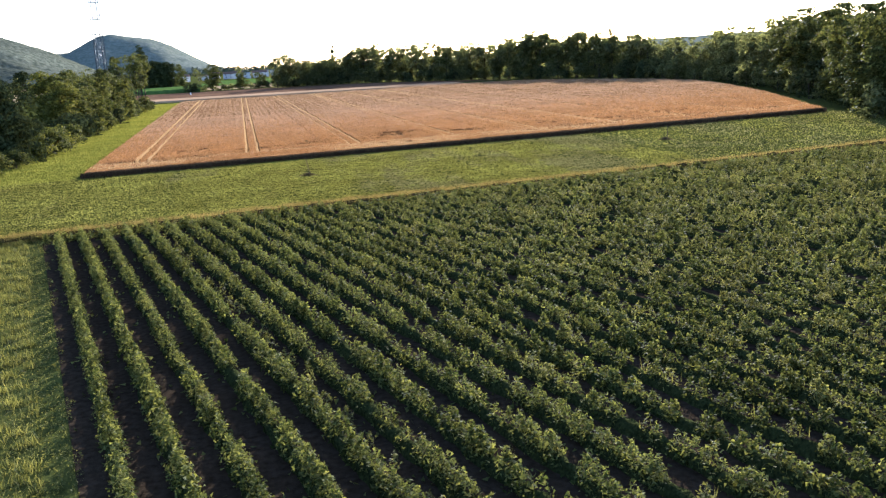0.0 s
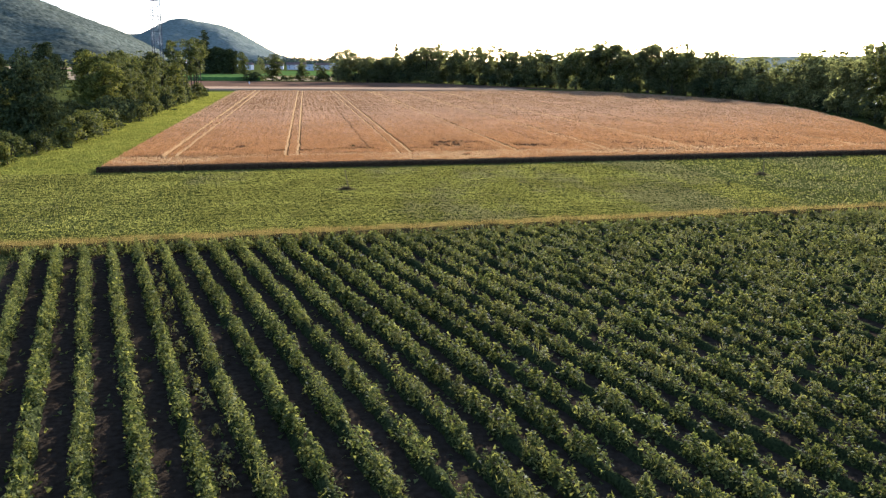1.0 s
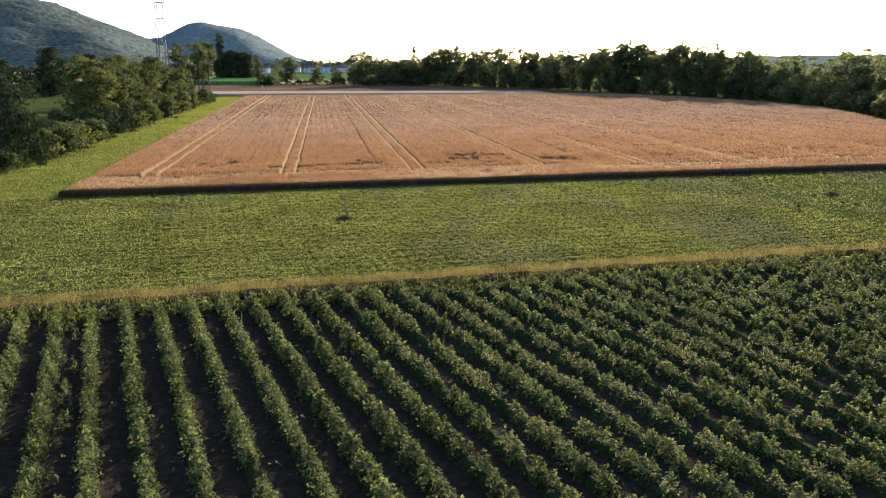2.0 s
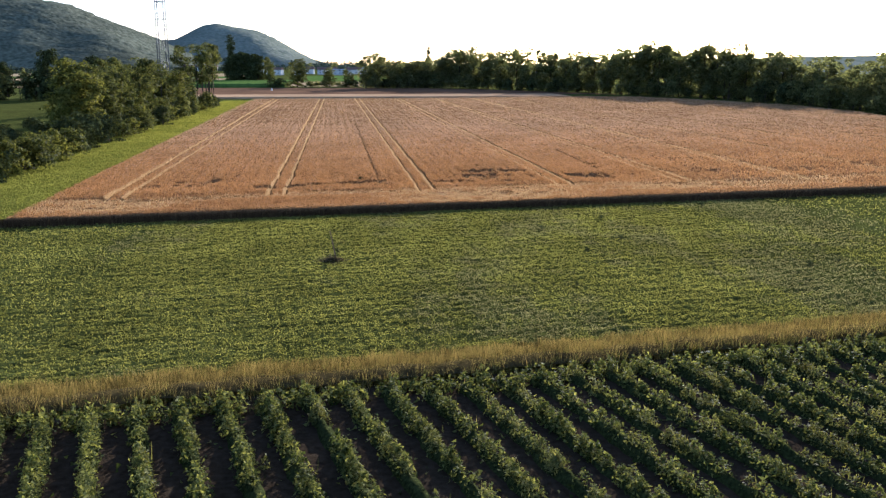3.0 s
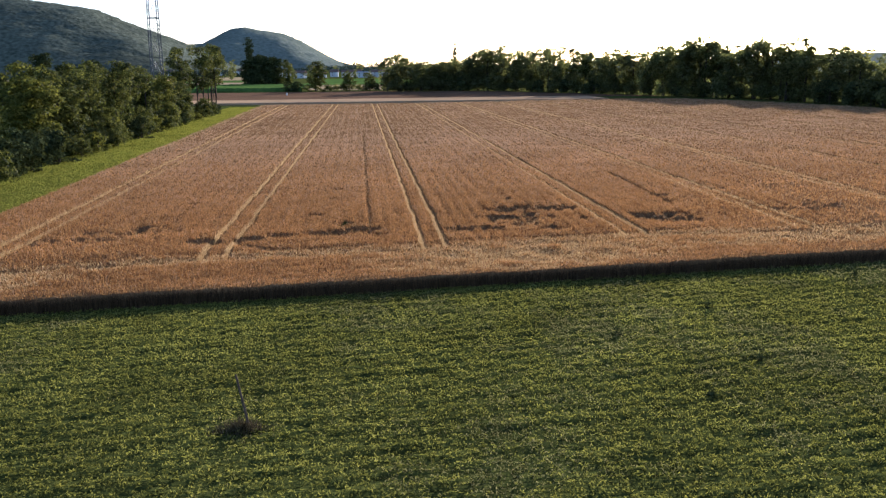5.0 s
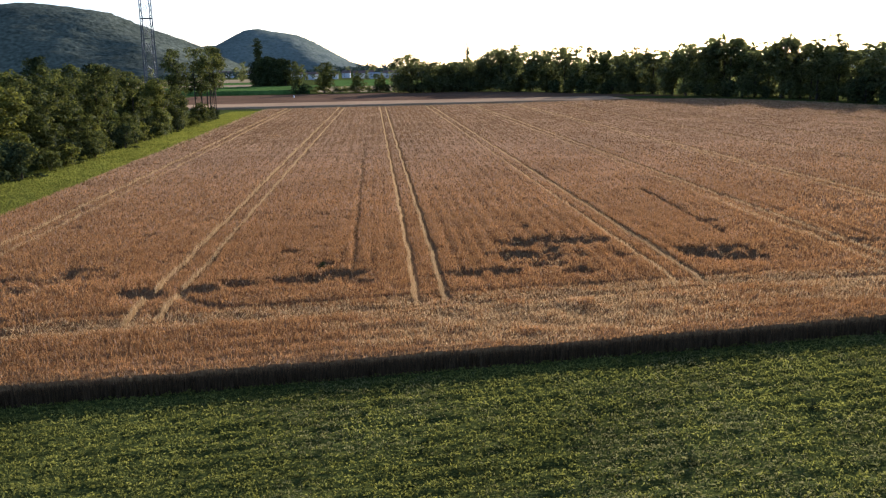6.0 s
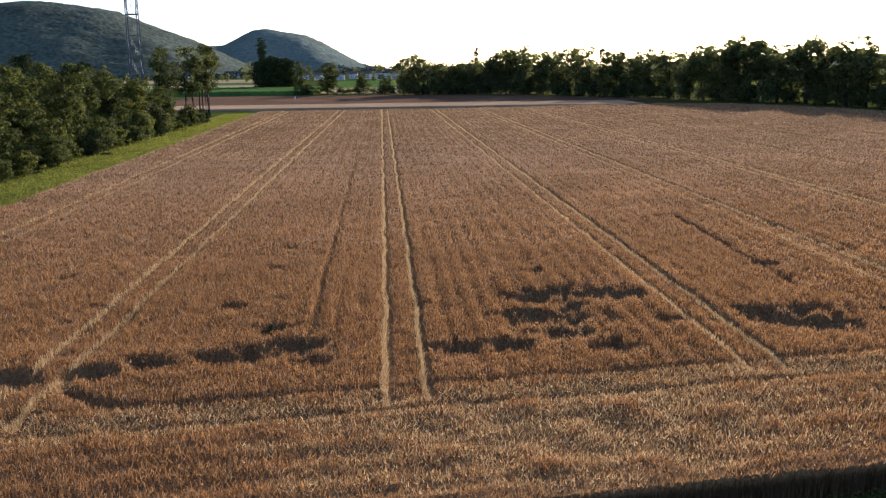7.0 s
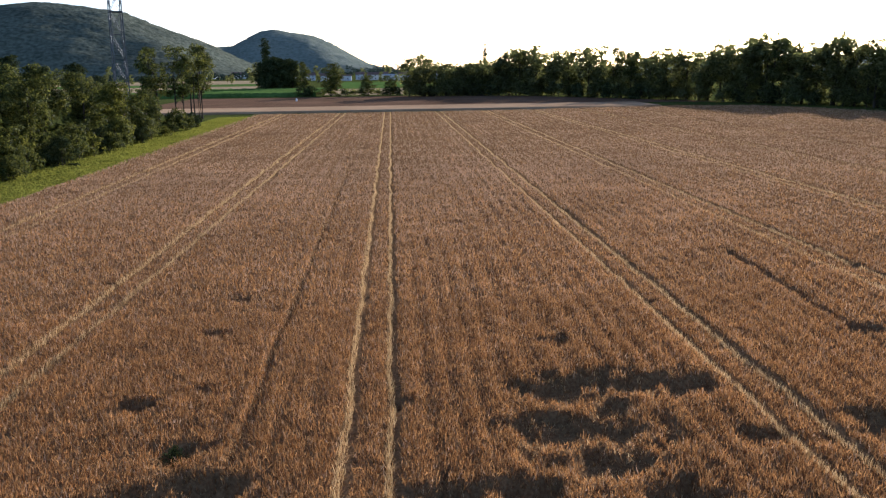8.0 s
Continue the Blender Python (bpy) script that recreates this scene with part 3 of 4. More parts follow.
def wheat_sheet(name, xs_fn, vs, mat, label, beyond=None):
    X = np.stack([xs_fn(v) for v in vs])
    Y = np.stack([wheat_front(xs_fn(v)) + v for v in vs])
    Z, _, _ = wheat_height(X, Y)
    Z = Z * (0.84 - 0.12 * np.clip((Y - wheat_front(X) - 1) / 3, 0, 1) + 0.12 * np.clip((Y - 195) / 110, 0, 1)) + rng.uniform(-0.05, 0.05, Z.shape) * (Z > 0.05) + 0.03
    n, m = X.shape
    k = np.arange(n * m).reshape(n, m)
    F = np.stack([k[:-1, :-1], k[:-1, 1:], k[1:, 1:], k[1:, :-1]], -1).reshape(-1, 4)
    cx = X[:-1, :-1].ravel(), Y[:-1, :-1].ravel()
    F = F[inside(cx[0], cx[1] + 0.05, WHEAT) | (cx[0] < 100) & (cx[1] < 200) & (cx[0] > wheat_left(cx[1]) - 0.3)]
    if beyond:
        fx, fv = X.ravel()[F[:, 0]], (Y - wheat_front(X)).ravel()[F[:, 0]]
        F = F[(fx > beyond[0]) | (fv > beyond[1])]
    return tagged(mesh_from(name, np.stack([X, Y, Z], -1).reshape(-1, 3), F, mat, smooth=True), label, "wheat", kind="stuff")


near_v = [0, 0.34, 0.42, 0.5]
while near_v[-1] < 108:
    near_v.append(near_v[-1] + 0.24 + 0.006 * max(near_v[-1] - 52, 0))
wheat_sheet("wheat_field", lambda v: wheat_left(137 + v) + np.concatenate([[0, 0.34, 0.48], np.arange(0.72, 85, 0.26)]), near_v, M_WHEAT, "ripe brown wheat field with tramlines and beaten-down hollows")


def far_columns(v):
    y = 140 + v
    out = []
    for k in range(0, 11):
        c = tram_x(k, y)
        out += [c + o for o in (-7.5, -6, -4.5, -3.2, -2.2, -1.6, -1.42, -1.2, -1.0, -0.8, -0.58, -0.3, 0, 0.3, 0.58, 0.8, 1.0, 1.2, 1.42, 1.6, 2.2, 3.2, 4.5, 6, 7.5)]
    c = 16.95 + (y - 160) * 0.012
    out += [c + o for o in (-0.35, -0.15, 0, 0.15, 0.35)]
    return np.sort(np.array(out))


vs = [51.9]
while vs[-1] < 300:
    vs.append(vs[-1] + 0.6 + (vs[-1] - 51) * 0.008)
wheat_sheet("wheat_field", far_columns, vs, M_WHEAT, "ripe brown wheat field with straight tramlines", (63.0, 107.5))
wheat_sheet("wheat_field", lambda v: np.concatenate([np.arange(64.2, 175, 1.2)]), np.concatenate([[0, 0.34, 0.5], np.arange(1.0, 52, 0.9)]), M_WHEAT, "ripe brown wheat field in hazy light")


def stalks(name, x0, x1, v0, v1, density, tall, width, label, fall=0.0):
    """Stalks and nodding ears over a stretch of the field; with fall, thinner and coarser towards the far side."""
    n = int((x1 - x0) * (v1 - v0) * density)
    x, v = rng.uniform(x0, x1, n), rng.uniform(v0, v1, n)
    thin = (75 / (np.maximum(v, 42) + 33)) ** 2.2 if fall else np.ones(n)
    y = wheat_front(x) + v
    ok = inside(x, y, WHEAT) & (rng.random(n) < thin * (0.74 + 0.26 * drill(x, y)))
    for k in range(0, 11):
        ok &= (np.abs(np.abs(x - tram_x(k, y) + 0.12 * wave(y, y * 0, 12, 44)) - 0.93) > 0.24 + 0.12 * rng.random(n)) | (v < 10.5)
    x, y, v, thin = x[ok], y[ok], v[ok], thin[ok]
    z, deep, lodge = wheat_height(x, y)
    n = len(x)
    tall = tall - 0.1 * np.clip((v - 50) / 200, 0, 1)
    low = np.maximum(z - tall, 0)
    h = np.minimum(z, tall) + rng.uniform(0.0, 0.14, n)
    lean = h * rng.uniform(0.05, 0.5, n) * (1 + 2.2 * lodge)
    w = width * rng.uniform(0.6, 1.4, n) / thin ** 0.5
    pale = (lodge > 0.2) & (rng.random(n) < 0.8 * np.clip(lodge + 0.25, 0, 1)) | (deep > 0.3) & (rng.random(n) < 0.25)
    # paled stalks grow likelier with distance, which paints haze into the colour
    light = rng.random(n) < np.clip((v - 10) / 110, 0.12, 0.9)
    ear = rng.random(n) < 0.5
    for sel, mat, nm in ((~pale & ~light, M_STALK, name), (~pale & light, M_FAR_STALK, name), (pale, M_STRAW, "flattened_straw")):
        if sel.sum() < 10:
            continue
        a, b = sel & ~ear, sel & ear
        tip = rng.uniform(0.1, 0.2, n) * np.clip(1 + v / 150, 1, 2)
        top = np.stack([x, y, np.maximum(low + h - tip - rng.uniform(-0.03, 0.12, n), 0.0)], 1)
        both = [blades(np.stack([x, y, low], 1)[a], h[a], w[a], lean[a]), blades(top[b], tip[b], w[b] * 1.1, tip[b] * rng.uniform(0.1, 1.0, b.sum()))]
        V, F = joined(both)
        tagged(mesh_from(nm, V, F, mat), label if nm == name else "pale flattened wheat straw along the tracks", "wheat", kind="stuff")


EARS = "standing ripe wheat stalks and nodding ears"
stalks("wheat_stalks", -1, 50, 0, 42, 185, 0.36, 0.048, EARS)
stalks("wheat_stalks", -21, -1, 0, 42, 105, 0.36, 0.062, EARS)
stalks("wheat_stalks", 50, 62, 0, 42, 75, 0.36, 0.07, EARS)
stalks("wheat_stalks", -21, 62, 42, 120, 90, 0.36, 0.066, EARS, 1.0)
stalks("wheat_stalks", 62, 110, 42, 120, 40, 0.36, 0.09, EARS, 1.0)
stalks("wheat_stalks", -21, 180, 120, 290, 54, 0.36, 0.073, EARS, 1.0)
stalks("wheat_stalks", 62, 150, 0, 42, 30, 0.35, 0.095, EARS)
stalks("wheat_stalks", 110, 180, 42, 120, 26, 0.36, 0.1, EARS, 1.0)
# the standing front edge, its shade put into a darker stalk colour
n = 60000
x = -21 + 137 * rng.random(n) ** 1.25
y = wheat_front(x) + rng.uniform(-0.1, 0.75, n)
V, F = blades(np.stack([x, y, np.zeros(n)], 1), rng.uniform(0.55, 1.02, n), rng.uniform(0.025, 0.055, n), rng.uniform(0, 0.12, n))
tagged(mesh_from("wheat_edge", V, F, M_SHADED_EDGE), "upright wheat stalks along the field's edge", "wheat", kind="stuff")


# pale straw leaning over the wheel tracks
for k in range(0, 11):
    n = 15000 if k < 6 else 6000
    y = 148 + 264 * rng.random(n) ** 2.0
    side = np.where(rng.random(n) < 0.5, -1, 1)
    x = tram_x(k, y) - 0.12 * wave(y, y * 0, 12, 44) + side * 0.93 + rng.normal(-0.14, 0.07, n)
    ok = inside(x, y, WHEAT) & (y - wheat_front(x) > 10.5)
    x, y = x[ok], y[ok]
    z, deep, lodge = wheat_height(x, y)
    big = np.clip(y / 180, 1, 3)
    V, F = blades(np.stack([x, y, np.maximum(z - 0.3, 0)], 1), np.minimum(z, 0.3) + rng.uniform(0.02, 0.2, len(x)), 0.045 * big, rng.uniform(0.03, 0.2, len(x)))
    tagged(mesh_from("tramline_straw", V, F, M_STRAW), "pale straw along a pair of tractor tracks in the wheat", "straw", "tramlines", kind="stuff")


# ---- trees ----
def tree(name, height, spread, base, lobes, count, size, mat, label, category="tree", seed=0, trunk=0.3, column=False, flatness=1.0, stems=1, full=False):
    """A tree at the origin: trunk with limbs, and a crown of leaf sprays gathered in uneven lobes. base: where the crown begins."""
    r = np.random.default_rng(seed)
    top = tagged(new(name), label, category)
    centres, radii = [], []
    for i in range(lobes):
        if column:
            f = (i + r.uniform(0.1, 0.9)) / lobes
            env = spread * (1 - 0.35 * f)
            a, d = r.uniform(0, 6.283), env * r.uniform(0.2, 0.6)
            centres.append((math.cos(a) * d, math.sin(a) * d, base + (height - base) * (0.05 + 0.9 * f)))
            radii.append(spread * r.uniform(0.6, 0.85) * (1 - 0.25 * f))
        elif full:
            # foliage down to the ground, widest low down
            f, a = (i + r.uniform(0.0, 1.0)) / lobes, r.uniform(0, 6.283)
            rad = spread * r.uniform(0.26, 0.48) * (1.05 - 0.25 * f)
            d = max(spread - rad, 0) * r.uniform(0.45, 1.0) * (1 - 0.4 * f ** 2)
            centres.append((math.cos(a) * d, math.sin(a) * d, rad * 0.5 + (height - rad * 1.4) * f))
            radii.append(rad)
        else:
            u = Vector(r.normal(size=3)).normalized()
            half, reach = (height - base) / 2, r.uniform(0.45, 0.78)
            rad = spread * r.uniform(0.26, 0.52)
            centres.append((u.x * spread * reach, u.y * spread * reach, base + half + u.z * max(half - rad, 0) * (0.75 + 0.25 * reach)))
            radii.append(rad)
    centres, radii = np.array(centres), np.array(radii)
    centres[:, 2] *= (height - radii[np.argmax(centres[:, 2] + radii)]) / centres[np.argmax(centres[:, 2] + radii), 2]
    pieces = []
    for s in range(stems):
        ox = 0 if stems == 1 else r.uniform(-1, 1) * spread * 0.4
        oy = 0 if stems == 1 else r.uniform(-1, 1) * spread * 0.3
        hz = base + (height - base) * 0.72
        pts = [(ox, oy, -0.3), (ox + r.uniform(-.15, .15), oy, hz * 0.35), (ox * 0.9 + r.uniform(-.3, .3), oy + r.uniform(-.3, .3), hz * 0.7), (ox * 0.7 + r.uniform(-.4, .4), oy * 0.8, hz)]
        pieces.append(tube(pts, [trunk * 1.25, trunk, trunk * 0.7, trunk * 0.25], 6))
        for c, rad in list(zip(centres, radii))[s::stems][:6]:
            z0 = max(base * 0.6, c[2] - rad * 1.5)
            f = min(1, z0 / hz)
            p0 = (ox * (1 - 0.3 * f), oy * (1 - 0.2 * f), z0)
            mid = ((p0[0] + c[0]) / 2, (p0[1] + c[1]) / 2, (p0[2] + c[2]) / 2 + 0.3)
            pieces.append(tube([p0, mid, tuple(c)], [trunk * 0.4, trunk * 0.25, trunk * 0.08], 4))
    V, F = joined(pieces)
    mesh_from("trunk", V, F, M_BARK, top)
    # clumps of leaves over the lobes, each fuller on its upper side, with gaps between
    clumps = max(24, count // 30)
    wgt = radii ** 2
    pick = r.choice(len(radii), clumps, p=wgt / wgt.sum())
    d = r.normal(size=(clumps, 3)) + np.array([0, 0, 0.25])
    d /= np.linalg.norm(d, axis=1)[:, None]
    rough = 1 + 0.22 * wave(pick * 3.7 + d[:, 0] * 2, d[:, 1] * 2 + d[:, 2] * 2, 1.6, seed)
    C = centres[pick] + d * (radii[pick] * r.uniform(0.55, 1.0, clumps) ** 0.5 * rough)[:, None] * np.array([1, 1, flatness])
    rc = size * 2.0 * r.uniform(0.6, 1.35, clumps)
    own = r.choice(clumps, count, p=rc ** 2 / (rc ** 2).sum())
    off = r.normal(size=(count, 3))
    off /= np.linalg.norm(off, axis=1)[:, None]
    off[:, 2] = np.where(r.random(count) < 0.6, np.abs(off[:, 2]), off[:, 2])
    P = C[own] + off * (rc[own] * r.uniform(0.3, 1.0, count) ** 0.5)[:, None] * np.array([1.0, 1.0, 0.75])
    P[:, 2] = np.maximum(P[:, 2], 0.15)
    V, F = leaves(P, size * r.uniform(0.6, 1.4, count), up=0.3, slim=0.62, face=d[own] * 0.3 + off * 0.6, corners=3)
    mesh_from("crown", V, F, mat, top)
    return top


def place(ob, x, y, scale=1.0, turn=0.0, tall=1.0, group="", label=""):
    c = copy_thing(ob, pose(x, y, 0, 0, 0, turn) @ Matrix.Diagonal((scale, scale, scale * tall, 1)))
    if group:
        tagged(c, group=group)
    if label:
        tagged(c, label)
    return c


BROAD = [tree("tree", 17, 6.0, 0.4, 22, 9500, 0.44, M_TREE, "broad green hedgerow tree", seed=s, trunk=0.24, full=True) for s in (1, 2, 3)]
OLIVE = tree("tree", 13.5, 5.5, 0.3, 20, 8500, 0.44, M_OLIVE, "yellowish green hedgerow tree", seed=4, trunk=0.22, full=True)
SHADY = tree("tree", 13.5, 7.2, 0.3, 30, 13000, 0.45, M_DARK, "big dark rounded hedgerow tree", seed=24, trunk=0.3, full=True)
AIRY = [tree("tree", 22, 4.6, 5.0, 18, 5200, 0.5, M_TREE, "tall airy tree with thin bare lower trunks", seed=s, trunk=0.2, stems=3) for s in (5, 6)]
BUSH = [tree("bush", 4.2, 3.2, 0.0, 12, 2200, 0.34, m, "rounded green shrub at the hedge's foot", "bush", seed=s, trunk=0.08, stems=3, full=True) for s, m in ((7, M_TREE), (8, M_OLIVE), (9, M_DARK))]
FAR = [tree("tree", 22, 6.6, 1.0, 24, 3000, 0.85, M_WOODS, "tall woodland tree beyond the wheat", seed=s, trunk=0.35, full=s % 2 == 0) for s in (10, 11, 12, 13)]
POPLAR = tree("poplar_tree", 37, 2.7, 2.0, 18, 4200, 0.75, M_DARK, "tall slender columnar green poplar tree", seed=14, trunk=0.35, column=True)
THICKET = [tree("bush", 7, 4.6, 0.0, 12, 750, 0.85, m, "rounded shrub at the woodland edge", "bush", seed=s, trunk=0.1, stems=2, full=True) for s, m in ((31, M_WOODS), (32, M_DARK))]
DENSE = tree("tree", 22.5, 7.5, 0.0, 26, 4200, 0.95, M_DARK, "dense dark tree of a clump", seed=15, trunk=0.4, full=True)
protos = BROAD + [OLIVE, SHADY] + AIRY + BUSH + FAR + THICKET + [POPLAR, DENSE]

HEDGE = "hedgerow trees"
for kind, x, y, s, turn, tl in (
        (SHADY, -37, 168, 1.05, 10, 1.12), (BROAD[1], -46, 171, 1.1, 100, 0.85), (OLIVE, -39.5, 240, 1.1, 40, 0.92), (BROAD[1], -38, 250, 0.85, 80, 1.05), (BROAD[2], -36, 262, 0.85, 20, 1.1),
        (BROAD[0], -41, 270, 0.95, 120, 1.0), (BROAD[1], -35, 277, 0.85, 300, 1.15), (BROAD[2], -37, 289, 0.9, 250, 1.1), (BROAD[0], -34, 301, 0.85, 170, 1.05),
        (OLIVE, -33, 312, 0.92, 100, 1.05), (BROAD[1], -36, 320, 0.82, 70, 0.95), (BROAD[2], -33, 331, 0.75, 330, 0.95), (BROAD[0], -34, 343, 0.72, 40, 0.9),
        (BROAD[1], -44, 292, 0.95, 10, 1.05), (BROAD[2], -43, 326, 0.85, 200, 0.95), (OLIVE, -45, 256, 1.2, 10, 1.0), (BROAD[0], -36, 352, 0.68, 60, 0.85), (AIRY[0], -37.5, 368, 0.98, 0, 1.0), (AIRY[1], -34, 381, 1.0, 90, 1.0), (AIRY[0], -31.8, 392, 1.0, 200, 1.0), (AIRY[1], -33.5, 408, 1.05, 140, 1.0)):
    wide = 1.0 if kind in AIRY or kind == SHADY else 1.18
    place(kind, x, y, s * wide, turn, tl / wide, HEDGE)
for kind, x, y, s, tl in (
        (0, -37, 139, 0.85, 1.0), (1, -36, 146, 0.9, 0.95), (0, -36.5, 153, 1.0, 1.0), (0, -35, 160, 0.9, 0.9), (1, -34, 177, 1.2, 1.0), (0, -33.6, 183, 1.3, 0.95), (0, -33.4, 189, 1.35, 0.95), (1, -33.2, 196, 1.3, 1.0), (0, -38, 187, 1.25, 1.0),
        (0, -33.2, 202, 1.2, 1.0), (2, -35, 210, 1.55, 1.0), (2, -34, 218, 1.55, 1.05), (2, -41, 211, 1.5, 1.0), (2, -46, 209, 1.3, 1.0), (2, -32.5, 228, 1.3, 1.1), (0, -35, 234, 1.2, 1.1)):
    place(BUSH[kind], x, y, s, rng.uniform(0, 360), tl, "hedgerow bushes", "dense dark green shrub" if kind == 2 else "")
for j in range(30):
    y = 238 + j * 4.6 + rng.uniform(-2, 2)
    x = -31.6 + (y - 238) * 0.034 + (j % 2) * -2.0 + rng.uniform(-1.0, 0.8)
    place(BUSH[(0, 0, 1, 2, 0)[j % 5]], x, y, rng.uniform(0.6, 1.15), rng.uniform(0, 360), rng.uniform(0.8, 1.5), "hedgerow bushes")
# the next hedgerow, behind the meadow
for x, y, s, tl in ((-101, 430, 1.02, 1.0), (-121, 433, 0.8, 0.95), (-138, 430, 0.85, 0.95), (-105, 470, 0.8, 1.0), (-95, 477, 0.95, 0.95), (-128, 462, 0.7, 0.9), (-86, 480, 0.7, 0.95), (-142, 455, 0.75, 0.9), (-158, 450, 0.8, 0.95), (-176, 445, 0.85, 0.9)):
    place(DENSE, x, y, s * 0.92, rng.uniform(0, 360), tl, "far hedgerow trees", "dark hedgerow tree behind the meadow")
for j in range(14):
    place(THICKET[1], -190 + j * 7.2 + rng.uniform(-2, 2), 427 + rng.uniform(-1.5, 1.5), rng.uniform(1.1, 1.7), rng.uniform(0, 360), 1.0, "far hedgerow bushes", "dark shrub in the far hedgerow")

# woodland edge on the far side, round to the near end
WOOD = [(118, 130), (124, 142), (133, 158), (141, 172), (150, 190), (156, 206), (163, 222), (170, 240), (176, 258), (182, 276), (188, 296), (192, 316), (194, 336), (193, 356),
        (191, 376), (188, 396), (183, 416), (176, 436), (168, 452), (160, 468), (150, 486), (140, 504), (130, 522), (120, 540), (108, 558), (95, 572), (82, 580), (72, 584), (62, 582),
        (52, 580), (44, 582)]
CANOPY = [(130, 17.5), (183, 18.8), (211, 20), (240, 18.7), (263, 16.6), (300, 17.5), (330, 16), (360, 15.5), (385, 18), (411, 18.5), (430, 19.5), (446, 21), (455, 23), (473, 23), (482, 20),
          (512, 19.5), (524, 18), (530, 14), (536, 20.5), (548, 23), (558, 20), (570, 20.5), (577, 19.5), (583, 16)]
for j in range(len(WOOD) - 1):
    (x0, y0), (x1, y1) = WOOD[j], WOOD[j + 1]
    for half in (0.0, 0.5):
        x, y = x0 + (x1 - x0) * half, y0 + (y1 - y0) * half
        top_h = float(np.interp(y, *zip(*CANOPY))) * (0.85 if x < 72 else 1.0)
        for back in (0, 1):
            k = top_h * rng.uniform(0.94, 1.16) / 22
            kind, k = (BROAD[int(rng.integers(0, 3))], k * 22 / 17) if y < 236 else (FAR[int(rng.integers(0, 4))], k)
            place(kind, x + back * 9 + rng.uniform(-2, 2), y + back * 6 + rng.uniform(-3, 3), k * rng.uniform(1.12, 1.36), rng.uniform(0, 360), 0.82, "woodland trees")
        for _ in (0, 1, 2):
            place(THICKET[int(rng.random() < 0.3)], x + rng.uniform(-4, 4) - 2, y + rng.uniform(-6, 3), rng.uniform(0.6, 1.2), rng.uniform(0, 360), rng.uniform(0.8, 1.2), "woodland edge bushes")
place(FAR[3], 181, 424, 1.13, 40, 1.0, "woodland trees", "great rounded woodland tree above its neighbours")
for x, y, h in ((187, 399, 24.2), (190, 382, 20.6), (130, 523, 22.6), (134, 511, 20.8), (171, 447, 23.6), (185, 407, 22.6)):
    place(AIRY[int(x) % 2], x, y, h / 22, x * 37.0, 1.0, "woodland trees", "tall airy woodland tree above its neighbours")

# clump, poplars and bushes beyond the ploughed field
for j in range(7):
    place(DENSE, -57 + j * 3.5, 724 + (j % 2) * 7, 1.0, j * 77, (0.88, 0.96, 1.0, 1.04, 1.0, 0.97, 0.9)[j], "dark clump of trees")
place(BROAD[1], -27.5, 716, 0.95, 30, 1.2, "dark clump of trees", "lighter green tree beside a dark clump")
place(POPLAR, -60.5, 790, 0.95, 70, 1.0)
place(POPLAR, -63, 792, 1.0, 0, 1.0)
place(POPLAR, 103, 800, 0.85, 40, 1.0)
for x, y, s in ((-19.5, 603, 1.0), (-14.5, 603.5, 0.95), (4, 604, 0.6), (8.5, 604, 0.65), (12, 603, 0.7), (21, 604, 0.65), (27, 604, 0.8), (32, 605, 0.75), (37, 606, 0.9)):
    place(THICKET[1 if x < 0 or x > 25 else 0], x, y, s, rng.uniform(0, 360), 0.85, "field bushes", "dark green bush at the field's edge")
place(BROAD[0], -4, 604, 1.55, 0, 0.66, "field trees")
place(BROAD[2], 16, 606, 1.0, 0, 0.72, "field trees")
place(BROAD[1], 28, 608, 0.9, 90, 0.7, "field trees")
place(FAR[1], 45, 580, 0.95, 90, 1.0, "field trees")
place(FAR[0], 37.5, 583, 1.0, 20, 0.9, "field trees")
place(FAR[2], 41, 586, 0.9, 200, 1.0, "field trees")
# tree belts in front of the far village
for j in range(46):
    x, y = -330 + j * 11 + rng.uniform(-5, 5), rng.uniform(1010, 1080) if j % 3 else rng.uniform(1250, 1500)
    if -70 < x < 60 and j % 3 and j % 2:
        continue
    place(FAR[j % 4], x, y, rng.uniform(0.35, 0.55) if j % 3 else rng.uniform(0.7, 0.95), rng.uniform(0, 360), rng.uniform(0.8, 1.1), "valley trees", "small tree in the far valley")


def far_belt(x0, x1, y, height):
    """A belt of woodland far off: an uneven bank of leaf sprays."""
    n = int((x1 - x0) * 5)
    x = rng.uniform(x0, x1, n)
    h = height * (0.75 + 0.35 * wave(x, x * 0 + y, 45, 71) + 0.2 * wave(x, x * 0, 14, 72))
    P = np.stack([x, y + rng.uniform(-10, 10, n), np.abs(h) * rng.random(n) ** 0.6], 1)
    V, F = leaves(P, rng.uniform(2.5, 5.0, n), up=0.3, slim=0.7)
    tagged(mesh_from("far_woods", V, F, M_FAR_WOODS), "belt of dark woodland far across the valley", "woods", kind="stuff")


for x0, x1, y, h in ((-260, -70, 1330, 11), (70, 300, 1350, 12), (-140, 220, 1720, 13), (-420, -250, 1250, 10), (-60, 420, 2250, 16), (0, 700, 2620, 20)):
    far_belt(x0, x1, y, h)
for ob in protos:
    for c in ob.children_recursive:
        bpy.data.objects.remove(c)
    bpy.data.objects.remove(ob)

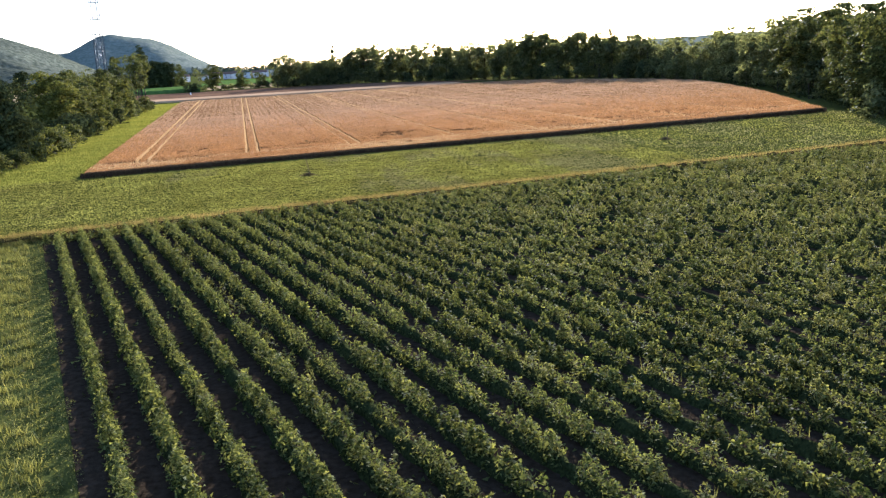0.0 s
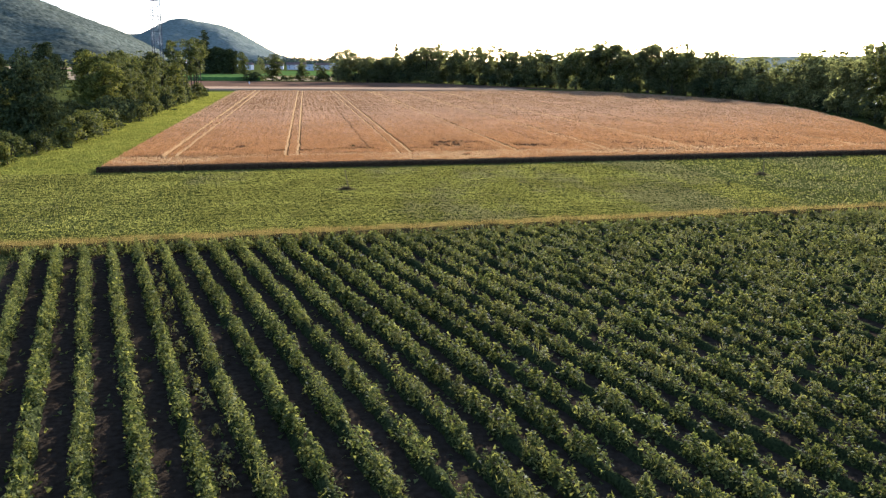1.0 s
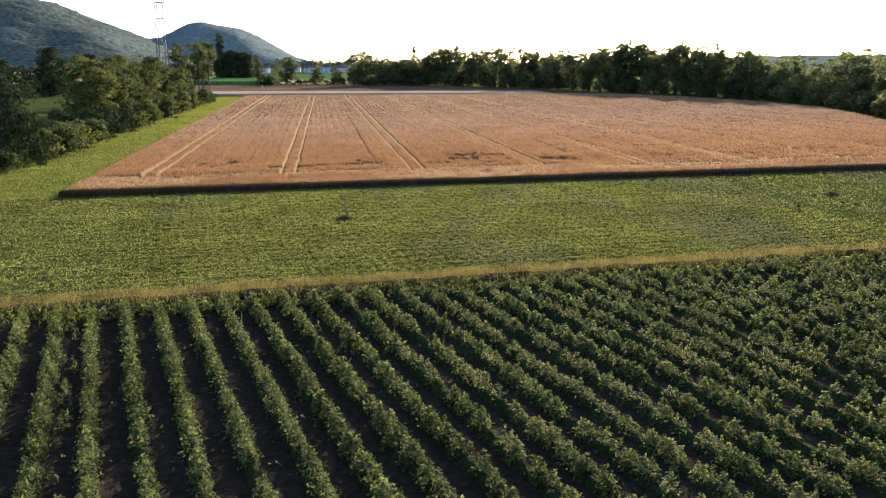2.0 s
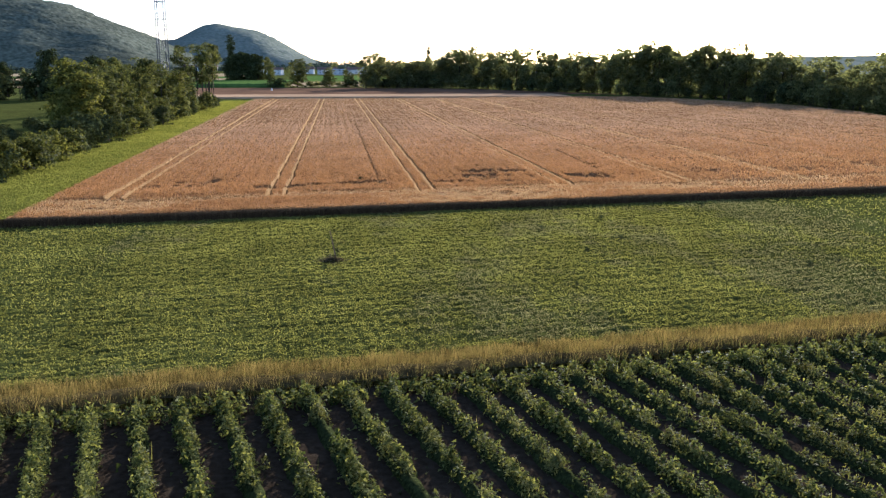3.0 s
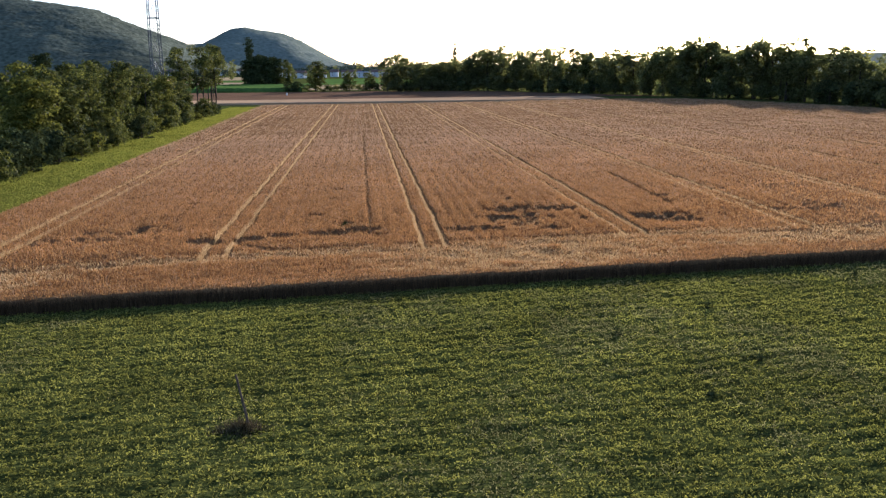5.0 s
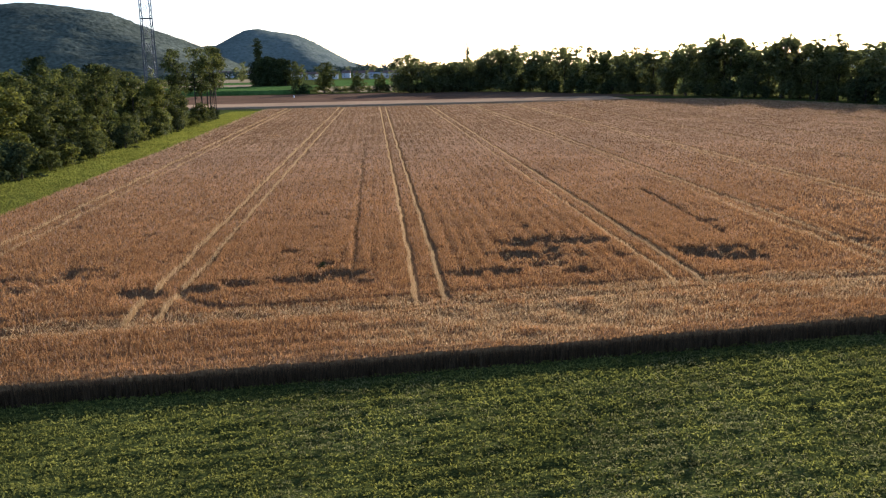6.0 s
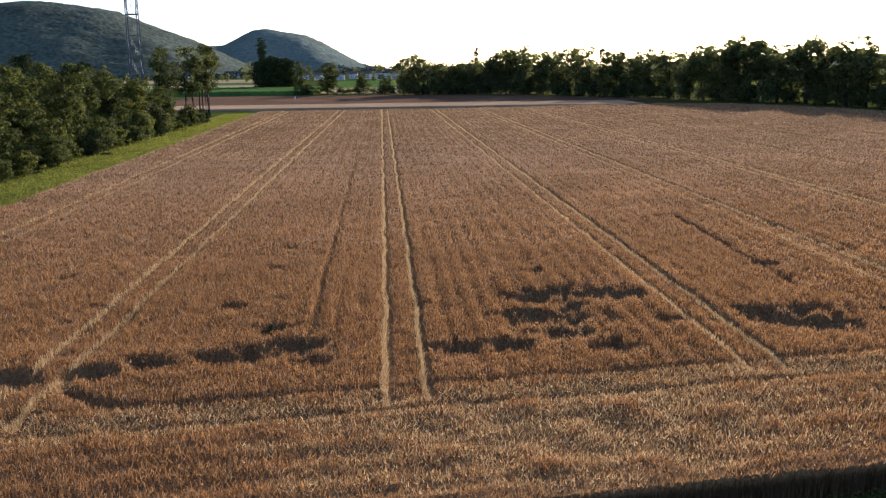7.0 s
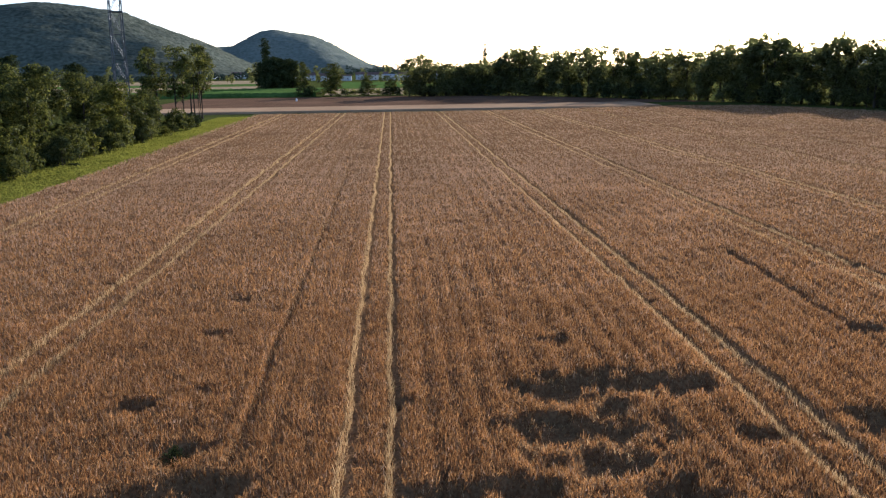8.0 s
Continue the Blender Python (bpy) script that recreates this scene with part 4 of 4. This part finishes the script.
# ---- pylon ----
def lattice_pylon(x, y, turn):
    top = tagged(new("pylon"), "tall grey steel lattice electricity pylon", "pylon")
    top.location, top.rotation_euler = (x, y, 0), (0, 0, radians(turn))

    def half(z):
        return 1.6 - 0.3 * z / 44 if z < 44 else 1.3 - 0.8 * (z - 44) / 10

    def strut(name, a, b, r=0.09):
        V, F = tube([a, b], [r, r], 4)
        return mesh_from(name, np.array([tuple(v) for v in V]), F, M_STEEL, top)
    levels = [0, 6, 12, 18, 24, 29.5, 35, 41, 44, 48, 52]
    for sx in (-1, 1):
        for sy in (-1, 1):
            V, F = tube([(sx * half(z), sy * half(z), z) for z in levels], [0.2 - 0.0012 * z for z in levels], 4)
            mesh_from("leg", np.array([tuple(v) for v in V]), F, M_STEEL, top)
    for a, b in zip(levels, levels[1:]):
        p, q = half(a), half(b)
        for k in range(4):
            c = [(-1, -1), (1, -1), (1, 1), (-1, 1)]
            (x0, y0), (x1, y1) = c[k], c[(k + 1) % 4]
            strut("brace", (x0 * p, y0 * p, a), (x1 * q, y1 * q, b), 0.065)
            strut("brace", (x1 * p, y1 * p, a), (x0 * q, y0 * q, b), 0.065)
            strut("belt", (x0 * q, y0 * q, b), (x1 * q, y1 * q, b), 0.16 if b in (29.5, 35, 41) else 0.06)
    for z, l in ((36.5, 3.9), (46, 3.4)):
        for s in (-1, 1):
            for o in (-1, 1):
                arm = strut("crossarm", (s * half(z), o * half(z), z), (s * l, 0, z + 0.3), 0.07)
                strut("crossarm", (s * half(z + 2), o * half(z + 2), z + 2), (s * l, 0, z + 0.3), 0.06)
            strut("insulator", (s * l, 0, z + 0.3), (s * l, 0, z - 2.0), 0.08).parent = arm
    return top


lattice_pylon(-42, 355, 25)

# ---- stakes in the meadow ----
def stake(x, y, h, lean_x, lean_y):
    top = tagged(new("marker_stake"), "thin wooden marker stake standing in the meadow", "stake", "meadow stakes")
    top.location = (x, y, 0)
    V, F = tube([(0, 0, -0.1), (lean_x * 0.5, lean_y * 0.5, h * 0.5), (lean_x, lean_y, h)], [0.06, 0.055, 0.045], 6)
    mesh_from("pole", np.array([tuple(v) for v in V]), F, M_WOOD, top)
    n = 900
    a, d = rng.uniform(0, 6.283, n), np.abs(rng.normal(0, 0.75, n))
    hh = np.clip(0.62 - d * 0.35, 0.1, 1) * rng.uniform(0.6, 1.2, n)
    V, F = blades(np.stack([np.cos(a) * d * 1.2 - 0.35, np.sin(a) * d * 0.7, np.zeros(n)], 1), hh, rng.uniform(0.04, 0.09, n), hh * 0.6)
    tagged(mesh_from("uncut_grass", V, F, M_TUFT, top, "tuft of uncut dry grass at the foot"), kind="stuff")


stake(10.8, 116.6, 2.6, -0.5, 0.1)
stake(68.2, 124.3, 2.3, 0.05, 0.1)


# a green weed clump standing in a hollow of the wheat
weed = tagged(new("weed_clump"), "dark green weed clump standing in a hollow of the wheat", "weeds")
weed.location = (14.7, 161.3, 0)
n = 420
d, a = np.abs(rng.normal(0, 0.36, n)), rng.uniform(0, 6.283, n)
V, F = leaves(np.stack([np.cos(a) * d, np.sin(a) * d, rng.uniform(0.05, 1.0, n) * (1.15 - d * 0.8).clip(0.15)], 1), rng.uniform(0.1, 0.2, n), up=0.4, slim=0.45, corners=3)
mesh_from("weed_leaves", V, F, M_DARK, weed)

# small tussocks left standing in the meadow
for j in range(22):
    x, r = rng.uniform(24, 80), rng.uniform(0.2, 0.42)
    y = rng.uniform(strip_top(x) + 6, wheat_front(x) - 4)
    top = tagged(new("grass_tussock"), "small dark green weed tussock in the mown meadow", "tussock", "meadow tussocks")
    top.location = (x, y, 0.05)
    n = 110
    d, a = np.abs(rng.normal(0, r * 0.6, n)), rng.uniform(0, 6.283, n)
    V, F = leaves(np.stack([np.cos(a) * d, np.sin(a) * d, rng.uniform(0.03, 1.0, n) * (r * 1.3 - d * 0.6).clip(0.05)], 1), rng.uniform(0.1, 0.2, n), up=0.4, slim=0.45, corners=3)
    mesh_from("weed_leaves", V, F, M_DARK, top)

# ---- far buildings ----
def building(x, y, w, d, h, roof, turn=0, label="pale plastered building in the far village"):
    top = tagged(new("building"), label, "building", "far village")
    top.location, top.rotation_euler = (x, y, 0), (0, 0, radians(turn))
    bm = bmesh.new()
    bmesh.ops.create_cube(bm, size=1, matrix=Matrix.Translation((0, 0, h / 2)) @ Matrix.Diagonal((w, d, h, 1)))
    wall = part("wall", bm, M_PLASTER, top)
    e = 0.6
    V = [(-w / 2 - e, -d / 2 - e, h), (w / 2 + e, -d / 2 - e, h), (w / 2 + e, d / 2 + e, h), (-w / 2 - e, d / 2 + e, h), (-w / 2 - e, 0, h + roof), (w / 2 + e, 0, h + roof)]
    bm = bmesh.new()
    vs = [bm.verts.new(v) for v in V]
    for f in ((0, 1, 5, 4), (2, 3, 4, 5), (1, 2, 5), (3, 0, 4), (3, 2, 1, 0)):
        bm.faces.new([vs[i] for i in f])
    part("roof", bm, M_TILE if w < 14 else M_ROOF, top, "dull red tiled roof" if w < 14 else "grey roof")
    for i in range(int(w // 6)):
        for z in np.arange(1.6, h - 1, 3.0):
            bm = bmesh.new()
            bmesh.ops.create_cube(bm, size=1, matrix=Matrix.Translation((-w / 2 + 3 + i * 6, -d / 2 - 0.03, z + 0.6)) @ Matrix.Diagonal((1.1, 0.1, 1.3, 1)))
            part("window", bm, M_WINDOW, wall)
    return top


for x, y, w, d, h, r in ((-40, 1120, 12, 10, 6, 3), (-17, 1140, 13, 10, 5.5, 1.5), (34, 1120, 14, 11, 6, 1.2), (26, 1150, 11, 10, 6.5, 3), (-62, 1190, 12, 11, 6, 3.5), (48, 1135, 9, 9, 6, 3),
                         (14, 1165, 13, 10, 6, 3.2), (72, 1180, 15, 11, 7, 1.5), (-2, 1210, 10, 9, 6, 3.4), (88, 1230, 12, 10, 6, 3.2), (-95, 1290, 12, 10, 6, 3.6), (-112, 1330, 10, 9, 6, 3.5),
                         (-130, 1500, 12, 12, 6, 4), (-165, 1560, 12, 11, 6, 4), (-185, 1480, 10, 9, 6, 4), (-205, 1540, 13, 12, 6, 4), (-240, 1520, 13, 10, 6, 4), (-275, 1560, 12, 10, 6, 4), (60, 1210, 12, 10, 6, 3)):
    building(x, y, w, d, h, r, (x * 13) % 40 - 20)


# small things at the field's far end
post = tagged(new("marker_post"), "short white marker post by the ploughed field", "post")
post.location = (-16.5, 541, 0)
V, F = tube([(0, 0, -0.2), (0, 0, 0.7), (0, 0, 1.3)], [0.35, 0.35, 0.3], 8)
mesh_from("stone", np.array([tuple(v) for v in V]), F, M_PAINT, post)
